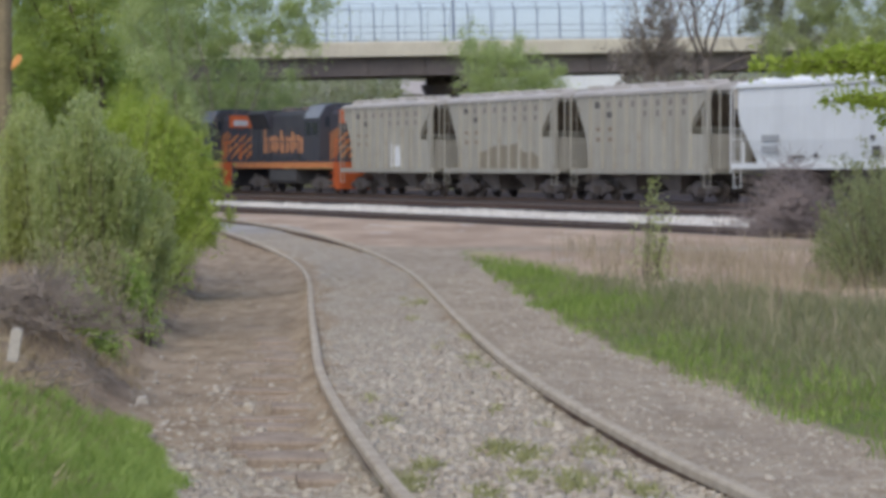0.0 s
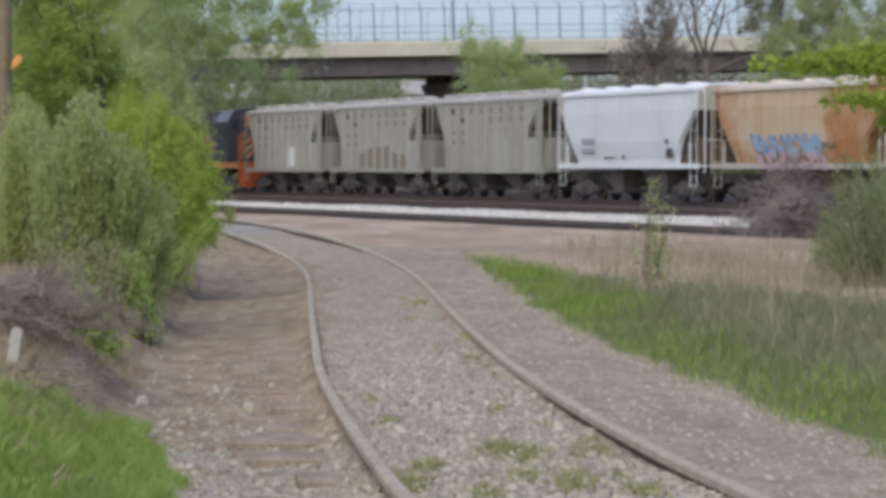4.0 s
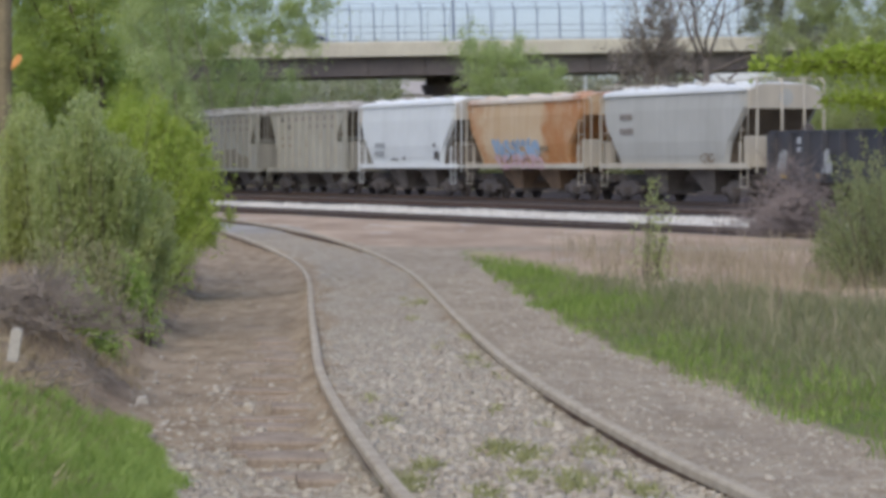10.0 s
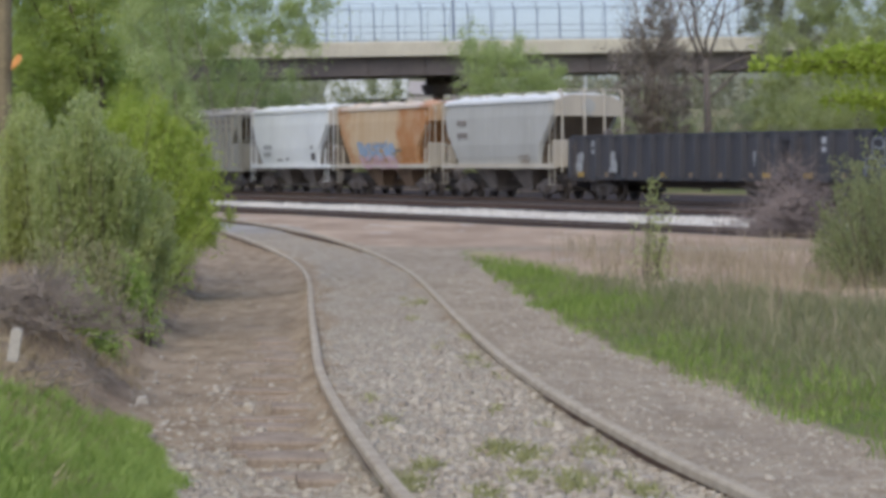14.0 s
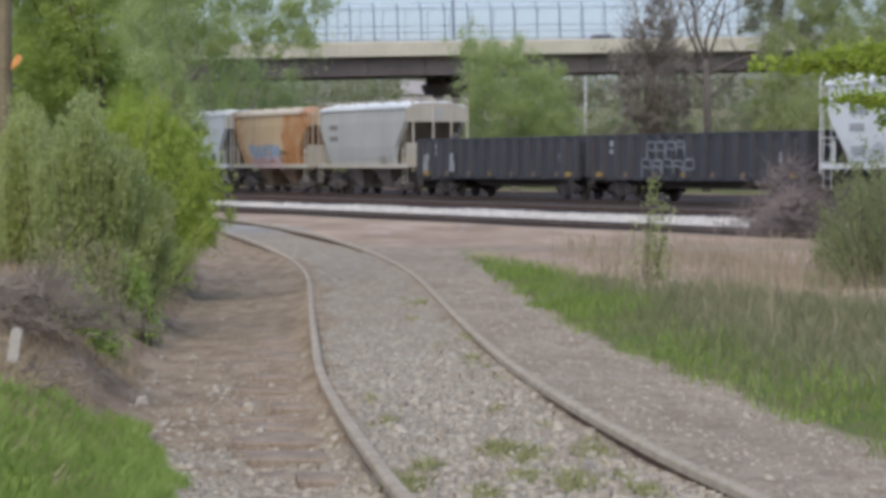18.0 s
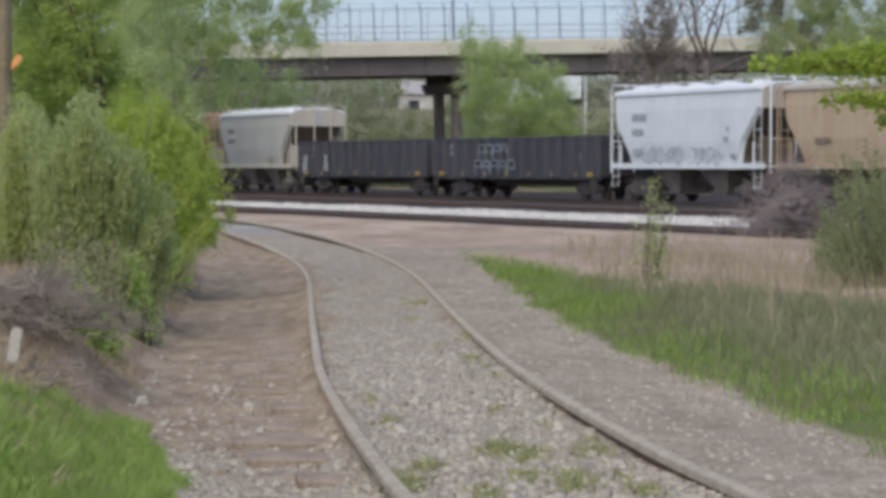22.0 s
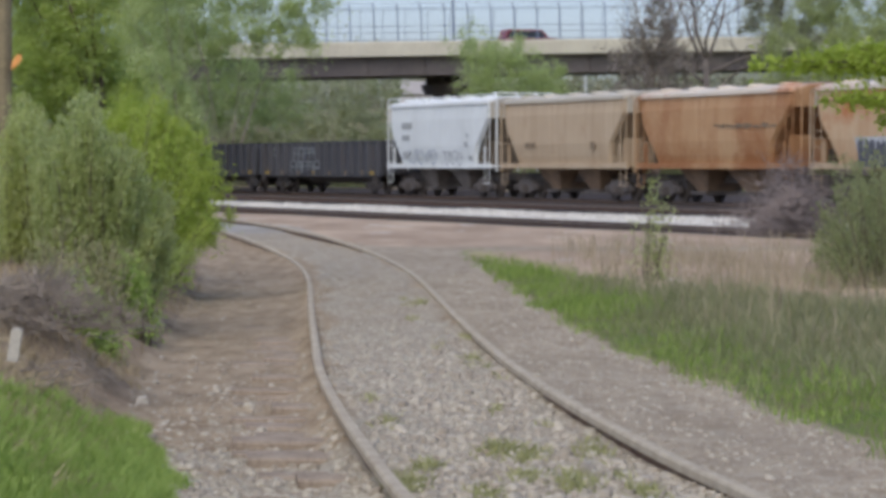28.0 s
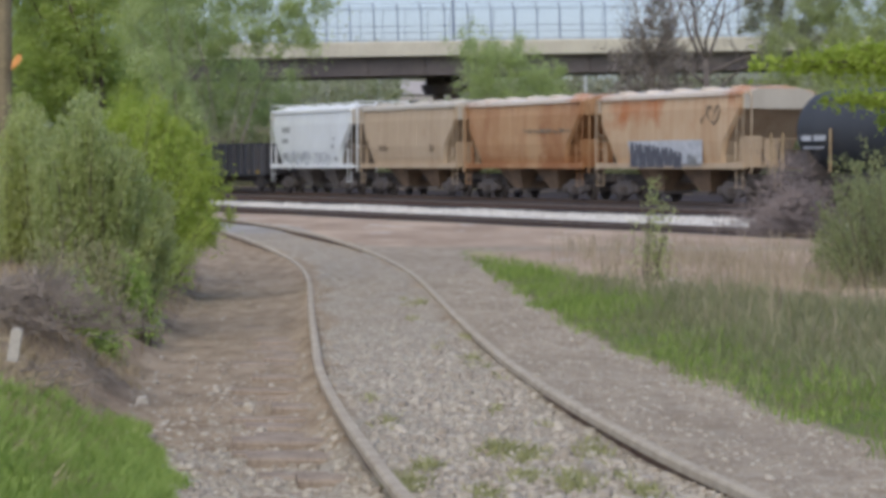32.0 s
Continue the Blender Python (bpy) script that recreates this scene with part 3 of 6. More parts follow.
        part("brake_wheel", Mesh().turned([(0.0, 0.24), (0.03, 0.27), (0.06, 0.24), (0.05, 0.05)], 14, "x", (L + 0.5, 0.7, 2.6)), M_STEEL, car)
        for x, sg in ((-0.02, -1), (L + 0.02, 1)):
            xs = sorted((x + sg * 0.045, x + sg * 0.15))
            part("end_hood", Mesh().prism([(-1.47, 3.38), (1.47, 3.38), (1.47, tall + 0.02), (0.9, tall + 0.24), (-0.9, tall + 0.24), (-1.47, tall + 0.02)], xs[0], xs[1], "x"), hood or paint, car, "upright end sheet under the roof")
            if rail and sg > 0:
                # Thin disc whose grey stands for a round shaded spot, not a fitting.
                part("end_plate", Mesh().turned([(0.0, 0.3), (0.02, 0.3)], 18, "x", (x + 0.152, 0.0, 3.78)), paint, car, "pale grey disc for the round shaded spot on the end sheet")
    for k, x in enumerate((3.4, 7.0)):
        m = Mesh().rings([[(x - 0.25, -0.7, 0.42), (x + 0.55, -0.7, 0.42), (x + 0.55, 0.7, 0.42), (x - 0.25, 0.7, 0.42)], [(x - 1.05, -1.2, sill), (x + 1.35, -1.2, sill), (x + 1.35, 1.2, sill), (x - 1.05, 1.2, sill)]])
        chute = part("hopper_chute", m, M_TANCHUTE if under else M_CHUTE, car, "rust-stained discharge chute" if under else "grey-brown discharge chute")
        part("outlet_gate", Mesh().box(x - 0.45, x + 0.75, -0.9, 0.9, 0.3, 0.415), M_STEEL, chute)
    part("running_board", Mesh().box(0.1, L - 0.1, -0.27, 0.27, tall + 0.34, tall + 0.37), M_ROOFWALK, car, "galvanised roof walkway")
    for i in range(5):
        x = 1.2 + i * (L - 2.4) / 4
        for y in (-0.75, 0.75):
            if ribbed:
                part("hatch_cover", Mesh().prism([(x - 0.75, tall + 0.1), (x + 0.75, tall + 0.1), (x + 0.72, tall + 0.36), (x + 0.55, tall + 0.43), (x - 0.55, tall + 0.43), (x - 0.72, tall + 0.36)], y - 0.35, y + 0.35), roof_paint, car)
            else:
                part("hatch_cover", Mesh().turned([(0, 0.46), (0.12, 0.48), (0.2, 0.4), (0.24, 0.1)], 14, "z", (x, y * 1.02, tall + 0.14)), roof_paint, car)
    if rail:
        edge = Mesh()
        for i in range(7):
            x = 0.3 + i * (L - 0.6) / 6
            edge.tube([(x, -1.1, tall + 0.1), (x, -1.1, tall + 0.4)], 0.028, 5)
        edge.tube([(0.05, -1.1, tall + 0.4), (L - 0.05, -1.1, tall + 0.4)], 0.02, 5)
        part("roof_grab_rail", edge, trim, car)
    for x in (0.0, L - 0.02):
        m = Mesh()
        sg = -1 if x < 1 else 1
        ladder(m, x + sg * 0.12, x - sg * 0.38, -w + (0.0 if ribbed else 0.05) - 0.03, 0.62, tall + 0.05, 6, 0.017)
        m.box(min(x + sg * 0.16, x - sg * 0.42), max(x + sg * 0.16, x - sg * 0.42), -w - 0.04, -w + 0.02, 0.58, 0.61)
        part("ladder", m, trim, car)
    for sg, x in ((-1, -0.1), (1, L + 0.1)):
        m = Mesh()
        top = tall + (0.44 if rail else 0.1)
        for y in ((-1.35, -0.35, 0.55, 1.35) if rail else (-1.38, 1.38)):
            bend = [(x + sg * 0.42, y, 1.1), (x + sg * 0.42, y, top - 0.2), (x + sg * 0.33, y, top - 0.05), (x + sg * 0.1, y, top)]
            m.tube(bend, 0.045 if rail and sg > 0 else 0.03, 6)
        m.tube([(x + sg * 0.42, -1.35, 2.3), (x + sg * 0.42, 1.35, 2.3)], 0.025, 5)
        if rail:
            m.tube([(x + sg * 0.1, -1.35, top), (x + sg * 0.1, 1.35, top)], 0.03, 5)
        part("end_handrail", m, trim, car)
        coupler(car, x + sg * 0.25, sg)
        part("brake_rigging", Mesh().box(min(x, x + sg * 0.3), max(x, x + sg * 0.3), 0.2, 0.9, 1.3, 1.8), M_STEEL, car)
    truck(car, 1.35)
    truck(car, L - 1.35)
    return car


def gondola(label, paint, length=16.2, seed=1):
    car = thing("gondola_car", label, "railway car", CAR_GROUP)
    L, w, z0, z1 = length, 1.5, 0.95, 2.56
    for sy in (-1, 1):
        part("side_wall", Mesh().box(0, L, sy * w - 0.03, sy * w + 0.03, z0, z1 - 0.1), paint, car)
        part("top_chord", Mesh().box(-0.05, L + 0.05, sy * w - 0.09, sy * w + 0.09, z1 - 0.1, z1), paint, car)
        part("side_sill", Mesh().box(0, L, sy * w - 0.08, sy * w + 0.08, z0 - 0.14, z0), paint, car)
        for i in range(15):
            x = 0.1 + i * (L - 0.2) / 14
            part("side_stake", Mesh().prism([(x - 0.16, sy * (w + 0.03)), (x + 0.16, sy * (w + 0.03)), (x + 0.1, sy * (w + 0.22)), (x - 0.1, sy * (w + 0.22))], z0 - 0.05, z1 - 0.1, "z"), paint, car)
    for x in (0, L):
        part("end_wall", Mesh().box(x - 0.06, x + 0.06, -w, w, z0, z1), paint, car)
        m = Mesh()
        for z in (1.3, 1.75, 2.2):
            m.box(x - 0.1, x + 0.1, -w, w, z, z + 0.1)
        part("end_rib", m, paint, car)
        coupler(car, x, -1 if x == 0 else 1)
        m = Mesh()
        ladder(m, abs(x - 0.15), abs(x - 0.55), -w - 0.15, 0.5, 2.3, 5)
        part("ladder", m, M_STEEL, car)
    part("floor_plate", Mesh().box(0, L, -w, w, z0 - 0.05, z0 + 0.05), paint, car)
    part("centre_sill", Mesh().prism([(0, 1.0), (0, 0.7), (3, 0.7), (4, 0.5), (L - 4, 0.5), (L - 3, 0.7), (L, 0.7), (L, 1.0)], -0.25, 0.25), M_STEEL, car)
    rnd = random.Random(seed)
    yb = -w - 0.036
    for i, x in enumerate((0.6, 3.0, 5.4, 7.6, 9.8, 12.0, 14.2, L - 1.1)):
        ww = 0.55 if i in (0, 7) else 0.22
        bars(car, [(x + 0.3, x + 0.3 + ww, z0 - 0.02, z0 + 0.16)], M_YELLOW if i in (0, 3, 7) else M_FADED, -w - 0.23, "reflective_patch", "faded yellow reflective patch")
    bars(car, [(1.75, 2.05, 2.1, 2.32), (1.75, 2.05, 1.82, 1.99)], M_STENCIL, yb, "marking", "white stencilled marking")
    bars(car, [(L - 1.75, L - 1.5, 1.5, 1.85), (L - 1.7, L - 1.3, 1.35, 1.42)], M_STENCIL, yb, "marking", "white stencilled marking")
    truck(car, 1.9)
    truck(car, L - 1.9)
    return car


def tank_car(label, paint):
    car = thing("tank_car", label, "railway car", CAR_GROUP)
    L = 13.0
    m = Mesh().turned([(1.0, 0.05), (1.03, 0.5), (1.12, 0.9), (1.3, 1.2), (1.55, 1.36), (1.9, 1.4), (L - 1.9, 1.4), (L - 1.5, 1.35), (L - 1.2, 1.05), (L - 1.05, 0.5), (L - 1, 0.05)], 28, "x", (0, 0, 2.55))
    part("tank", m, paint, car, smooth=True)
    part("underframe", Mesh().box(-0.2, L + 0.2, -0.3, 0.3, 0.8, 1.1).box(-0.2, 1.6, -1.4, 1.4, 1.05, 1.15).box(L - 1.6, L + 0.2, -1.4, 1.4, 1.05, 1.15), M_STEEL, car)
    for x in (1.9, L - 1.9):
        part("tank_saddle", Mesh().prism([(-1.1, 1.1), (1.1, 1.1), (1.35, 1.9), (-1.35, 1.9)], x - 0.25, x + 0.25, "x"), M_STEEL, car)
    part("dome", Mesh().turned([(0, 0.5), (0.35, 0.5), (0.42, 0.4)], 16, "z", (L / 2, 0, 3.85)), paint, car)
    m = Mesh()
    for x in (-0.1, 0.7):
        m.tube([(x, -1.4, 1.1), (x, -1.4, 2.5)], 0.045, 5)
    m.tube([(-0.1, -1.4, 2.2), (0.7, -1.4, 2.2)], 0.03, 5)
    m.tube([(3.9, -1.46, 1.15), (3.9, -1.46, 2.6)], 0.045, 5)
    ladder(m, 0.2, 0.6, -1.42, 0.5, 2.1, 4)
    part("handrail", m, M_TANRAIL, car, "tan safety handrail")
    bars(car, [(1.95, 2.6, 2.2, 2.38), (2.75, 3.5, 2.2, 2.38), (2.1, 3.4, 1.94, 1.99)], M_STENCIL, -1.41, "marking", "white stencilled marking")
    coupler(car, -0.2, -1)
    truck(car, 1.6)
    truck(car, L - 1.6)
    return car


def locomotive(label):
    """A hood-type diesel unit, long hood to the front (x = 0), cab and nose to the rear."""
    loco = thing("locomotive", label, "locomotive", "diesel units")
    L = 15.8
    part("frame", Mesh().box(0.3, L - 0.3, -1.5, 1.5, 1.25, 1.55), M_STRIPE, loco, "pale orange frame stripe along the walkway")
    part("walkway", Mesh().box(0.1, L - 0.1, -1.52, 1.52, 1.55, 1.62), M_LOCO, loco)
    hood = part("long_hood", Mesh().prism([(-0.85, 1.62), (0.85, 1.62), (0.85, 3.95), (0.6, 4.2), (-0.6, 4.2), (-0.85, 3.95)], 1.4, L - 4.6, "x"), M_LOCO, loco)
    for i in range(9):
        part("hood_door", Mesh().box(1.7 + i * 1.02, 2.58 + i * 1.02, -0.885, -0.85, 1.75, 3.35), M_LOCO, hood)
    part("radiator", Mesh().prism([(-0.9, 3.3), (0.9, 3.3), (1.25, 4.1), (1.0, 4.3), (-1.0, 4.3), (-1.25, 4.1)], 1.8, 4.6, "x"), M_LOCO, loco)
    part("exhaust_pipe", Mesh().turned([(0, 0.3), (0.25, 0.28)], 12, "z", (7.6, 0, 4.2)), M_STEEL, loco)
    for x in (5.4, 9.6):
        part("roof_fan", Mesh().turned([(0, 0.5), (0.2, 0.5), (0.22, 0.3)], 16, "z", (x, 0, 4.2)), M_STEEL, loco)
    cab = part("cab", Mesh().prism([(-1.5, 1.62), (1.5, 1.62), (1.5, 3.75), (1.15, 4.35), (0.5, 4.5), (-0.5, 4.5), (-1.15, 4.35), (-1.5, 3.75)], L - 4.55, L - 2.3, "x"), M_LOCO, loco)
    part("cab_roof_panel", Mesh().prism([(-1.54, 3.74), (-1.16, 4.39), (-1.12, 4.36), (-1.5, 3.71)], L - 4.5, L - 2.35, "x"), M_CABROOF, cab, "pale grey sloping cab roof panel")
    for x in (L - 4.3, L - 3.3):
        part("cab_window", Mesh().box(x, x + 0.8, -1.52, -1.49, 2.9, 3.55), M_GLASS, cab)
    for y in (-1.2, 0.45):
        part("cab_window", Mesh().box(L - 2.31, L - 2.28, y, y + 0.75, 3.3, 3.8), M_GLASS, cab)
    nose = part("short_hood", Mesh().prism([(-0.95, 1.62), (0.95, 1.62), (0.95, 3.9), (0.7, 4.2), (-0.7, 4.2), (-0.95, 3.9)], L - 2.3, L - 1.1, "x"), M_LOCO, loco)
    # warning stripes that climb the lower half of the nose
    for i in range(7):
        y = -2.15 + i * 0.44
        lo, hi = max(-0.94, y), min(0.94, y + 1.3)
        za, zb = 1.68 + (lo - y), 1.68 + (hi - y)
        part("stripe", Mesh().prism([(lo, za), (hi, zb), (hi, min(zb + 0.24, 3.1)), (lo, za + 0.24)], L - 1.1, L - 1.085, "x"), M_STRIPE, nose, "orange warning stripe")
        z = 1.66 + i * 0.2
        part("stripe", Mesh().prism([(L - 2.25, z), (L - 1.15, z + 0.3), (L - 1.15, z + 0.4), (L - 2.25, z + 0.1)], -0.965, -0.945), M_STRIPE, nose, "orange warning stripe")
    for x, sg in ((0.1, -1), (L - 0.1, 1)):
        part("pilot", Mesh().prism([(x, 0.25), (x + sg * 0.12, 0.22), (x + sg * 0.05, 1.55), (x - sg * 0.1, 1.55)], -1.5, 1.5), M_ORANGE if sg > 0 else M_LOCO, loco, "orange end plate and plow" if sg > 0 else "black end plate")
        m = Mesh()
        for i in range(4):
            xs = sorted((x - sg * 0.15, x - sg * 0.75))
            m.box(xs[0], xs[1], -1.54, -1.2, 0.35 + i * 0.32, 0.39 + i * 0.32)
        m.box(min(x - sg * 0.15, x - sg * 0.2), max(x - sg * 0.15, x - sg * 0.2), -1.54, -1.2, 0.3, 1.6)
        part("step_well", m, M_ORANGE if sg > 0 else M_LOCO, loco)
        m = Mesh()
        for y in (-1.48, -0.6, 0.6, 1.48):
            m.tube([(x, y, 1.6), (x, y, 2.65)], 0.03, 5)
        m.tube([(x, -1.48, 2.65), (x, 1.48, 2.65)], 0.03, 5)
        part("end_railing", m, M_ORANGE if sg > 0 else M_LOCO, loco)
        coupler(loco, x, sg)
    m = Mesh()
    for i in range(8):
        m.tube([(0.4 + i * 1.45, -1.48, 1.6), (0.4 + i * 1.45, -1.48, 2.6)], 0.025, 5)
    m.tube([(0.4, -1.48, 2.6), (10.6, -1.48, 2.6)], 0.025, 5)
    part("side_railing", m, M_LOCO, loco)
    part("fuel_tank", Mesh().prism([(-1.3, 0.45), (-1.4, 0.6), (-1.4, 1.2), (1.4, 1.2), (1.4, 0.6), (1.3, 0.45)], 5.8, 9.8, "x"), M_TANK, loco, "grey fuel tank")
    for i, (wide, top) in enumerate(((0.5, 3.3), (0.72, 2.85), (0.62, 2.95), (0.5, 3.2), (0.75, 2.9), (0.6, 3.1), (0.72, 2.95))):
        x = 3.5 + i * 0.86
        m = Mesh().box(x, x + 0.3, -0.905, -0.887, 2.02, top).box(x + 0.3, x + wide + 0.08, -0.9, -0.887, 2.02 + 0.1 * (i % 3), 2.82 + 0.1 * (i % 2))
        part("lettering_block", m, M_LETTER, loco, "faded orange lettering block")
    part("number_block", Mesh().box(L - 5.45, L - 4.8, -0.875, -0.852, 2.1, 2.9), M_LETTER, loco, "orange number block")
    part("number_box", Mesh().box(L - 1.12, L - 1.04, -0.92, 0.92, 3.45, 4.12), M_ORANGE, loco, "orange number box on the nose")
    part("number_board", Mesh().box(L - 1.04, L - 1.0, -0.7, 0.1, 3.55, 3.85), M_STENCIL, loco, "white number board")
    truck(loco, 3.2, 0.5, 2.6)
    truck(loco, L - 3.2, 0.5, 2.6)
    return loco


M_CHUTE = plain("grey_brown_chute", rgb(144, 134, 126), rgb(102, 94, 88), 1.5, 0.9)
M_TANCHUTE = plain("rust_stained_chute", rgb(160, 132, 106), rgb(112, 94, 80), 1.5, 0.9)
M_ROOFWALK = plain("galvanised_walkway", rgb(170, 168, 164), rgb(140, 136, 130), 4.0, 0.6, 0.3)
M_TANRAIL = plain("tan_handrail", rgb(178, 156, 122), rgb(146, 124, 94), 4.0, 0.7)
M_GREYINK = plain("faded_grey_stencil", rgb(150, 152, 152), rgb(168, 170, 170), 4.0, 0.7)
M_YELLOW = plain("faded_yellow", rgb(172, 142, 72), rgb(136, 112, 66), 4.0, 0.7)
M_FADED = plain("faded_patch", rgb(150, 130, 104), rgb(110, 96, 82), 4.0, 0.8)
M_STENCIL = plain("stencil_white", rgb(196, 198, 200), rgb(150, 152, 156), 5.0, 0.8)
M_FAINT = plain("faint_stencil", rgb(124, 117, 111), rgb(140, 132, 125), 5.0, 0.9)
M_INK = plain("stencil_black", rgb(70, 68, 68), rgb(104, 100, 96), 5.0, 0.8)
M_ORANGE = plain("locomotive_orange", rgb(206, 104, 54), rgb(170, 84, 50), 2.0, 0.6)
M_LETTER = plain("faded_orange_letter", rgb(206, 150, 110), rgb(150, 100, 74), 6.0, 0.7)
M_STRIPE = plain("sun_bleached_orange", rgb(212, 142, 88), rgb(178, 108, 66), 2.0, 0.6)
M_LOCO = plain("locomotive_black", rgb(58, 58, 66), rgb(74, 73, 78), 1.5, 0.5)
M_CABROOF = plain("cab_roof_grey", rgb(140, 144, 152), rgb(112, 117, 126), 2.0, 0.5)
M_TANK = plain("fuel_tank_grey", rgb(84, 82, 82), rgb(70, 68, 67), 2.0, 0.6)
M_SPRAYBLUE = plain("spray_blue", rgb(122, 152, 184), rgb(158, 168, 176), 5.0, 0.8)
M_SPRAYPINK = plain("spray_lilac", rgb(176, 146, 156), rgb(190, 164, 160), 5.0, 0.8)
M_SPRAYGREY = plain("spray_silver", rgb(142, 147, 150), rgb(112, 116, 122), 5.0, 0.8)
M_SPRAYINK = plain("spray_charcoal", rgb(74, 76, 84), rgb(96, 96, 102), 5.0, 0.8)
M_SPRAYPALE = plain("spray_pale_grey", rgb(166, 171, 178), rgb(188, 192, 194), 5.0, 0.8)

TRAIN = []


def train():
    grey_rib = car_paint("taupe_hopper_paint", rgb(169, 165, 152), rgb(142, 136, 123), rgb(126, 106, 84), 0.26, 0.75)
    grey_roof = car_paint("taupe_roof", rgb(186, 180, 172), rgb(150, 142, 134), rgb(128, 104, 84), 0.2, 0.3)
    white_p = car_paint("white_hopper_paint", rgb(216, 219, 218), rgb(194, 196, 194), rgb(150, 134, 118), 0.05, 0.3)
    white_r = car_paint("white_roof", rgb(228, 229, 227), rgb(202, 203, 201), rgb(160, 140, 120), 0.05, 0.2)
    orange_p = car_paint("rust_stained_cream", rgb(198, 178, 148), rgb(176, 140, 98), rgb(170, 117, 71), 0.19, 0.6, blooms=((7.6, 11.6, 1.0, 4.3, 0.3), (-0.6, 1.6, 1.0, 4.3, 0.2), (1.4, 8.0, 1.0, 1.9, 0.16), (0, 11.2, 3.95, 4.3, 0.1)))
    orange_r = car_paint("rust_stained_roof", rgb(212, 202, 188), rgb(196, 172, 142), rgb(176, 116, 72), 0.25, 0.3, ends=0.2)
    pale_p = car_paint("pale_grey_paint", rgb(180, 179, 172), rgb(160, 157, 149), rgb(140, 126, 112), 0.05, 0.45)
    cream_t = car_paint("cream_trim", rgb(192, 184, 168), rgb(166, 154, 136), rgb(144, 114, 86), 0.2, 0.35)
    tan_p = car_paint("dusty_tan_paint", rgb(188, 167, 140), rgb(168, 144, 116), rgb(146, 106, 76), 0.25, 0.75)
    rust_p = car_paint("rusted_tan_paint", rgb(186, 152, 114), rgb(166, 120, 78), rgb(150, 101, 63), 0.42, 0.8, blooms=((-0.5, 3.6, 1.0, 4.3, 0.1), (7.5, 11.6, 1.0, 4.3, 0.16), (0, 11, 1.0, 1.7, 0.12)))
    rust2_p = car_paint("rust_bloomed_tan", rgb(196, 170, 138), rgb(174, 136, 98), rgb(172, 108, 62), 0.22, 0.75, blooms=((0.8, 5.2, 2.9, 4.3, 0.22), (5.2, 11.3, 3.75, 4.3, 0.12), (9.6, 11.4, 1.5, 4.2, 0.1)))
    black_p = car_paint("gondola_black", rgb(64, 64, 69), rgb(80, 78, 80), rgb(96, 80, 72), 0.2, 0.5)
    tank_p = car_paint("tank_black", rgb(60, 62, 65), rgb(74, 75, 78), rgb(88, 80, 76), 0.08, 0.4, 0.65)
    yb = -1.53

    l1 = locomotive("black and orange diesel locomotive with striped nose, coupled to hoppers")
    l2 = copy_thing(l1, Matrix())
    l2["label"] = "black and orange leading diesel locomotive behind the bushes"
    TRAIN.extend([(l1, -55.2), (l2, -72.0)])
    for o in l2.children_recursive:
        if o.name.startswith("wheelset"):
            WHEELS.append((o, o.location.x, 0.5))
    label_rib = ("taupe ribbed two-bay covered hopper with a pale patch", "taupe ribbed two-bay covered hopper with grimy olive stain", "taupe ribbed two-bay covered hopper with faded black stencils")
    for i, s in enumerate((-38.6, -25.8, -13.04)):
        c = hopper(label_rib[i], grey_rib, grey_roof, grey_rib, True)
        TRAIN.append((c, s))
        pitch = (HOP_L - 3.0) / 8
        ink = M_FAINT
        for j in range(8):
            x = 1.5 + (j + 0.36) * pitch
            first = j == 0
            bars(c, [(x, x + (0.5 if first else 0.26), 3.6, 3.84)], M_INK if first else ink, -1.475)
            if j in (1, 4, 5, 6, 7):
                bars(c, [(x, x + (0.46 if j == 1 else 0.22), 3.22, 3.44)], M_INK if j == 1 else ink, -1.475)
        bars(c, [(2.0, 2.3, 2.7, 2.85), (3.05, 3.4, 2.7, 2.85), (2.0, 2.3, 2.3, 2.45), (3.05, 3.4, 2.3, 2.45)], M_FADED, -1.475)
        if i == 0:
            part("patch", Mesh().prism([(6.2, 1.3), (7.4, 1.35), (7.35, 1.9), (7.2, 2.35), (6.9, 2.2), (6.6, 2.4), (6.25, 2.35)], -1.485, -1.465), M_WHITE, c, "splash of white paint")
        if i == 1:
            part("stain", Mesh().prism([(3.4, 1.25), (9.6, 1.25), (9.5, 1.7), (8.8, 1.95), (8.0, 1.9), (7.4, 2.3), (6.4, 2.2), (5.4, 2.25), (4.2, 2.0), (3.4, 1.9)], -1.483, -1.465), plain("olive_grime", rgb(140, 132, 112), rgb(128, 119, 104), 2.0, 0.9), c, "olive-brown grime stain")
    w1 = hopper("white two-bay covered hopper with clean steel sides", white_p, white_r, M_WHITE, hood=cream_t)
    bars(w1, [(1.9, 3.1, 2.2, 2.42), (1.9, 3.0, 1.85, 2.05)], M_GREYINK, yb)
    bars(w1, [(9.0, 9.5, 1.65, 2.0), (8.9, 9.15, 2.2, 2.35), (3.9, 4.8, 1.62, 1.69), (5.4, 5.6, 1.62, 1.77)], M_INK, yb)
    TRAIN.append((w1, 0.0))
    og = hopper("cream covered hopper streaked orange with rust, blue graffiti", orange_p, orange_r, cream_t, under=orange_p, tall=3.98)
    scrawl(og, 2.7, 7.2, 1.75, 2.35, M_SPRAYBLUE, yb, 3, 9, 0.14, label="blue spray-painted graffiti")
    scrawl(og, 3.0, 7.6, 1.3, 1.75, M_SPRAYPINK, yb - 0.008, 4, 10, 0.09, label="lilac spray-painted graffiti")
    bars(og, [(7.3, 8.1, 2.0, 2.15)], M_FADED, yb)
    TRAIN.append((og, 12.75))
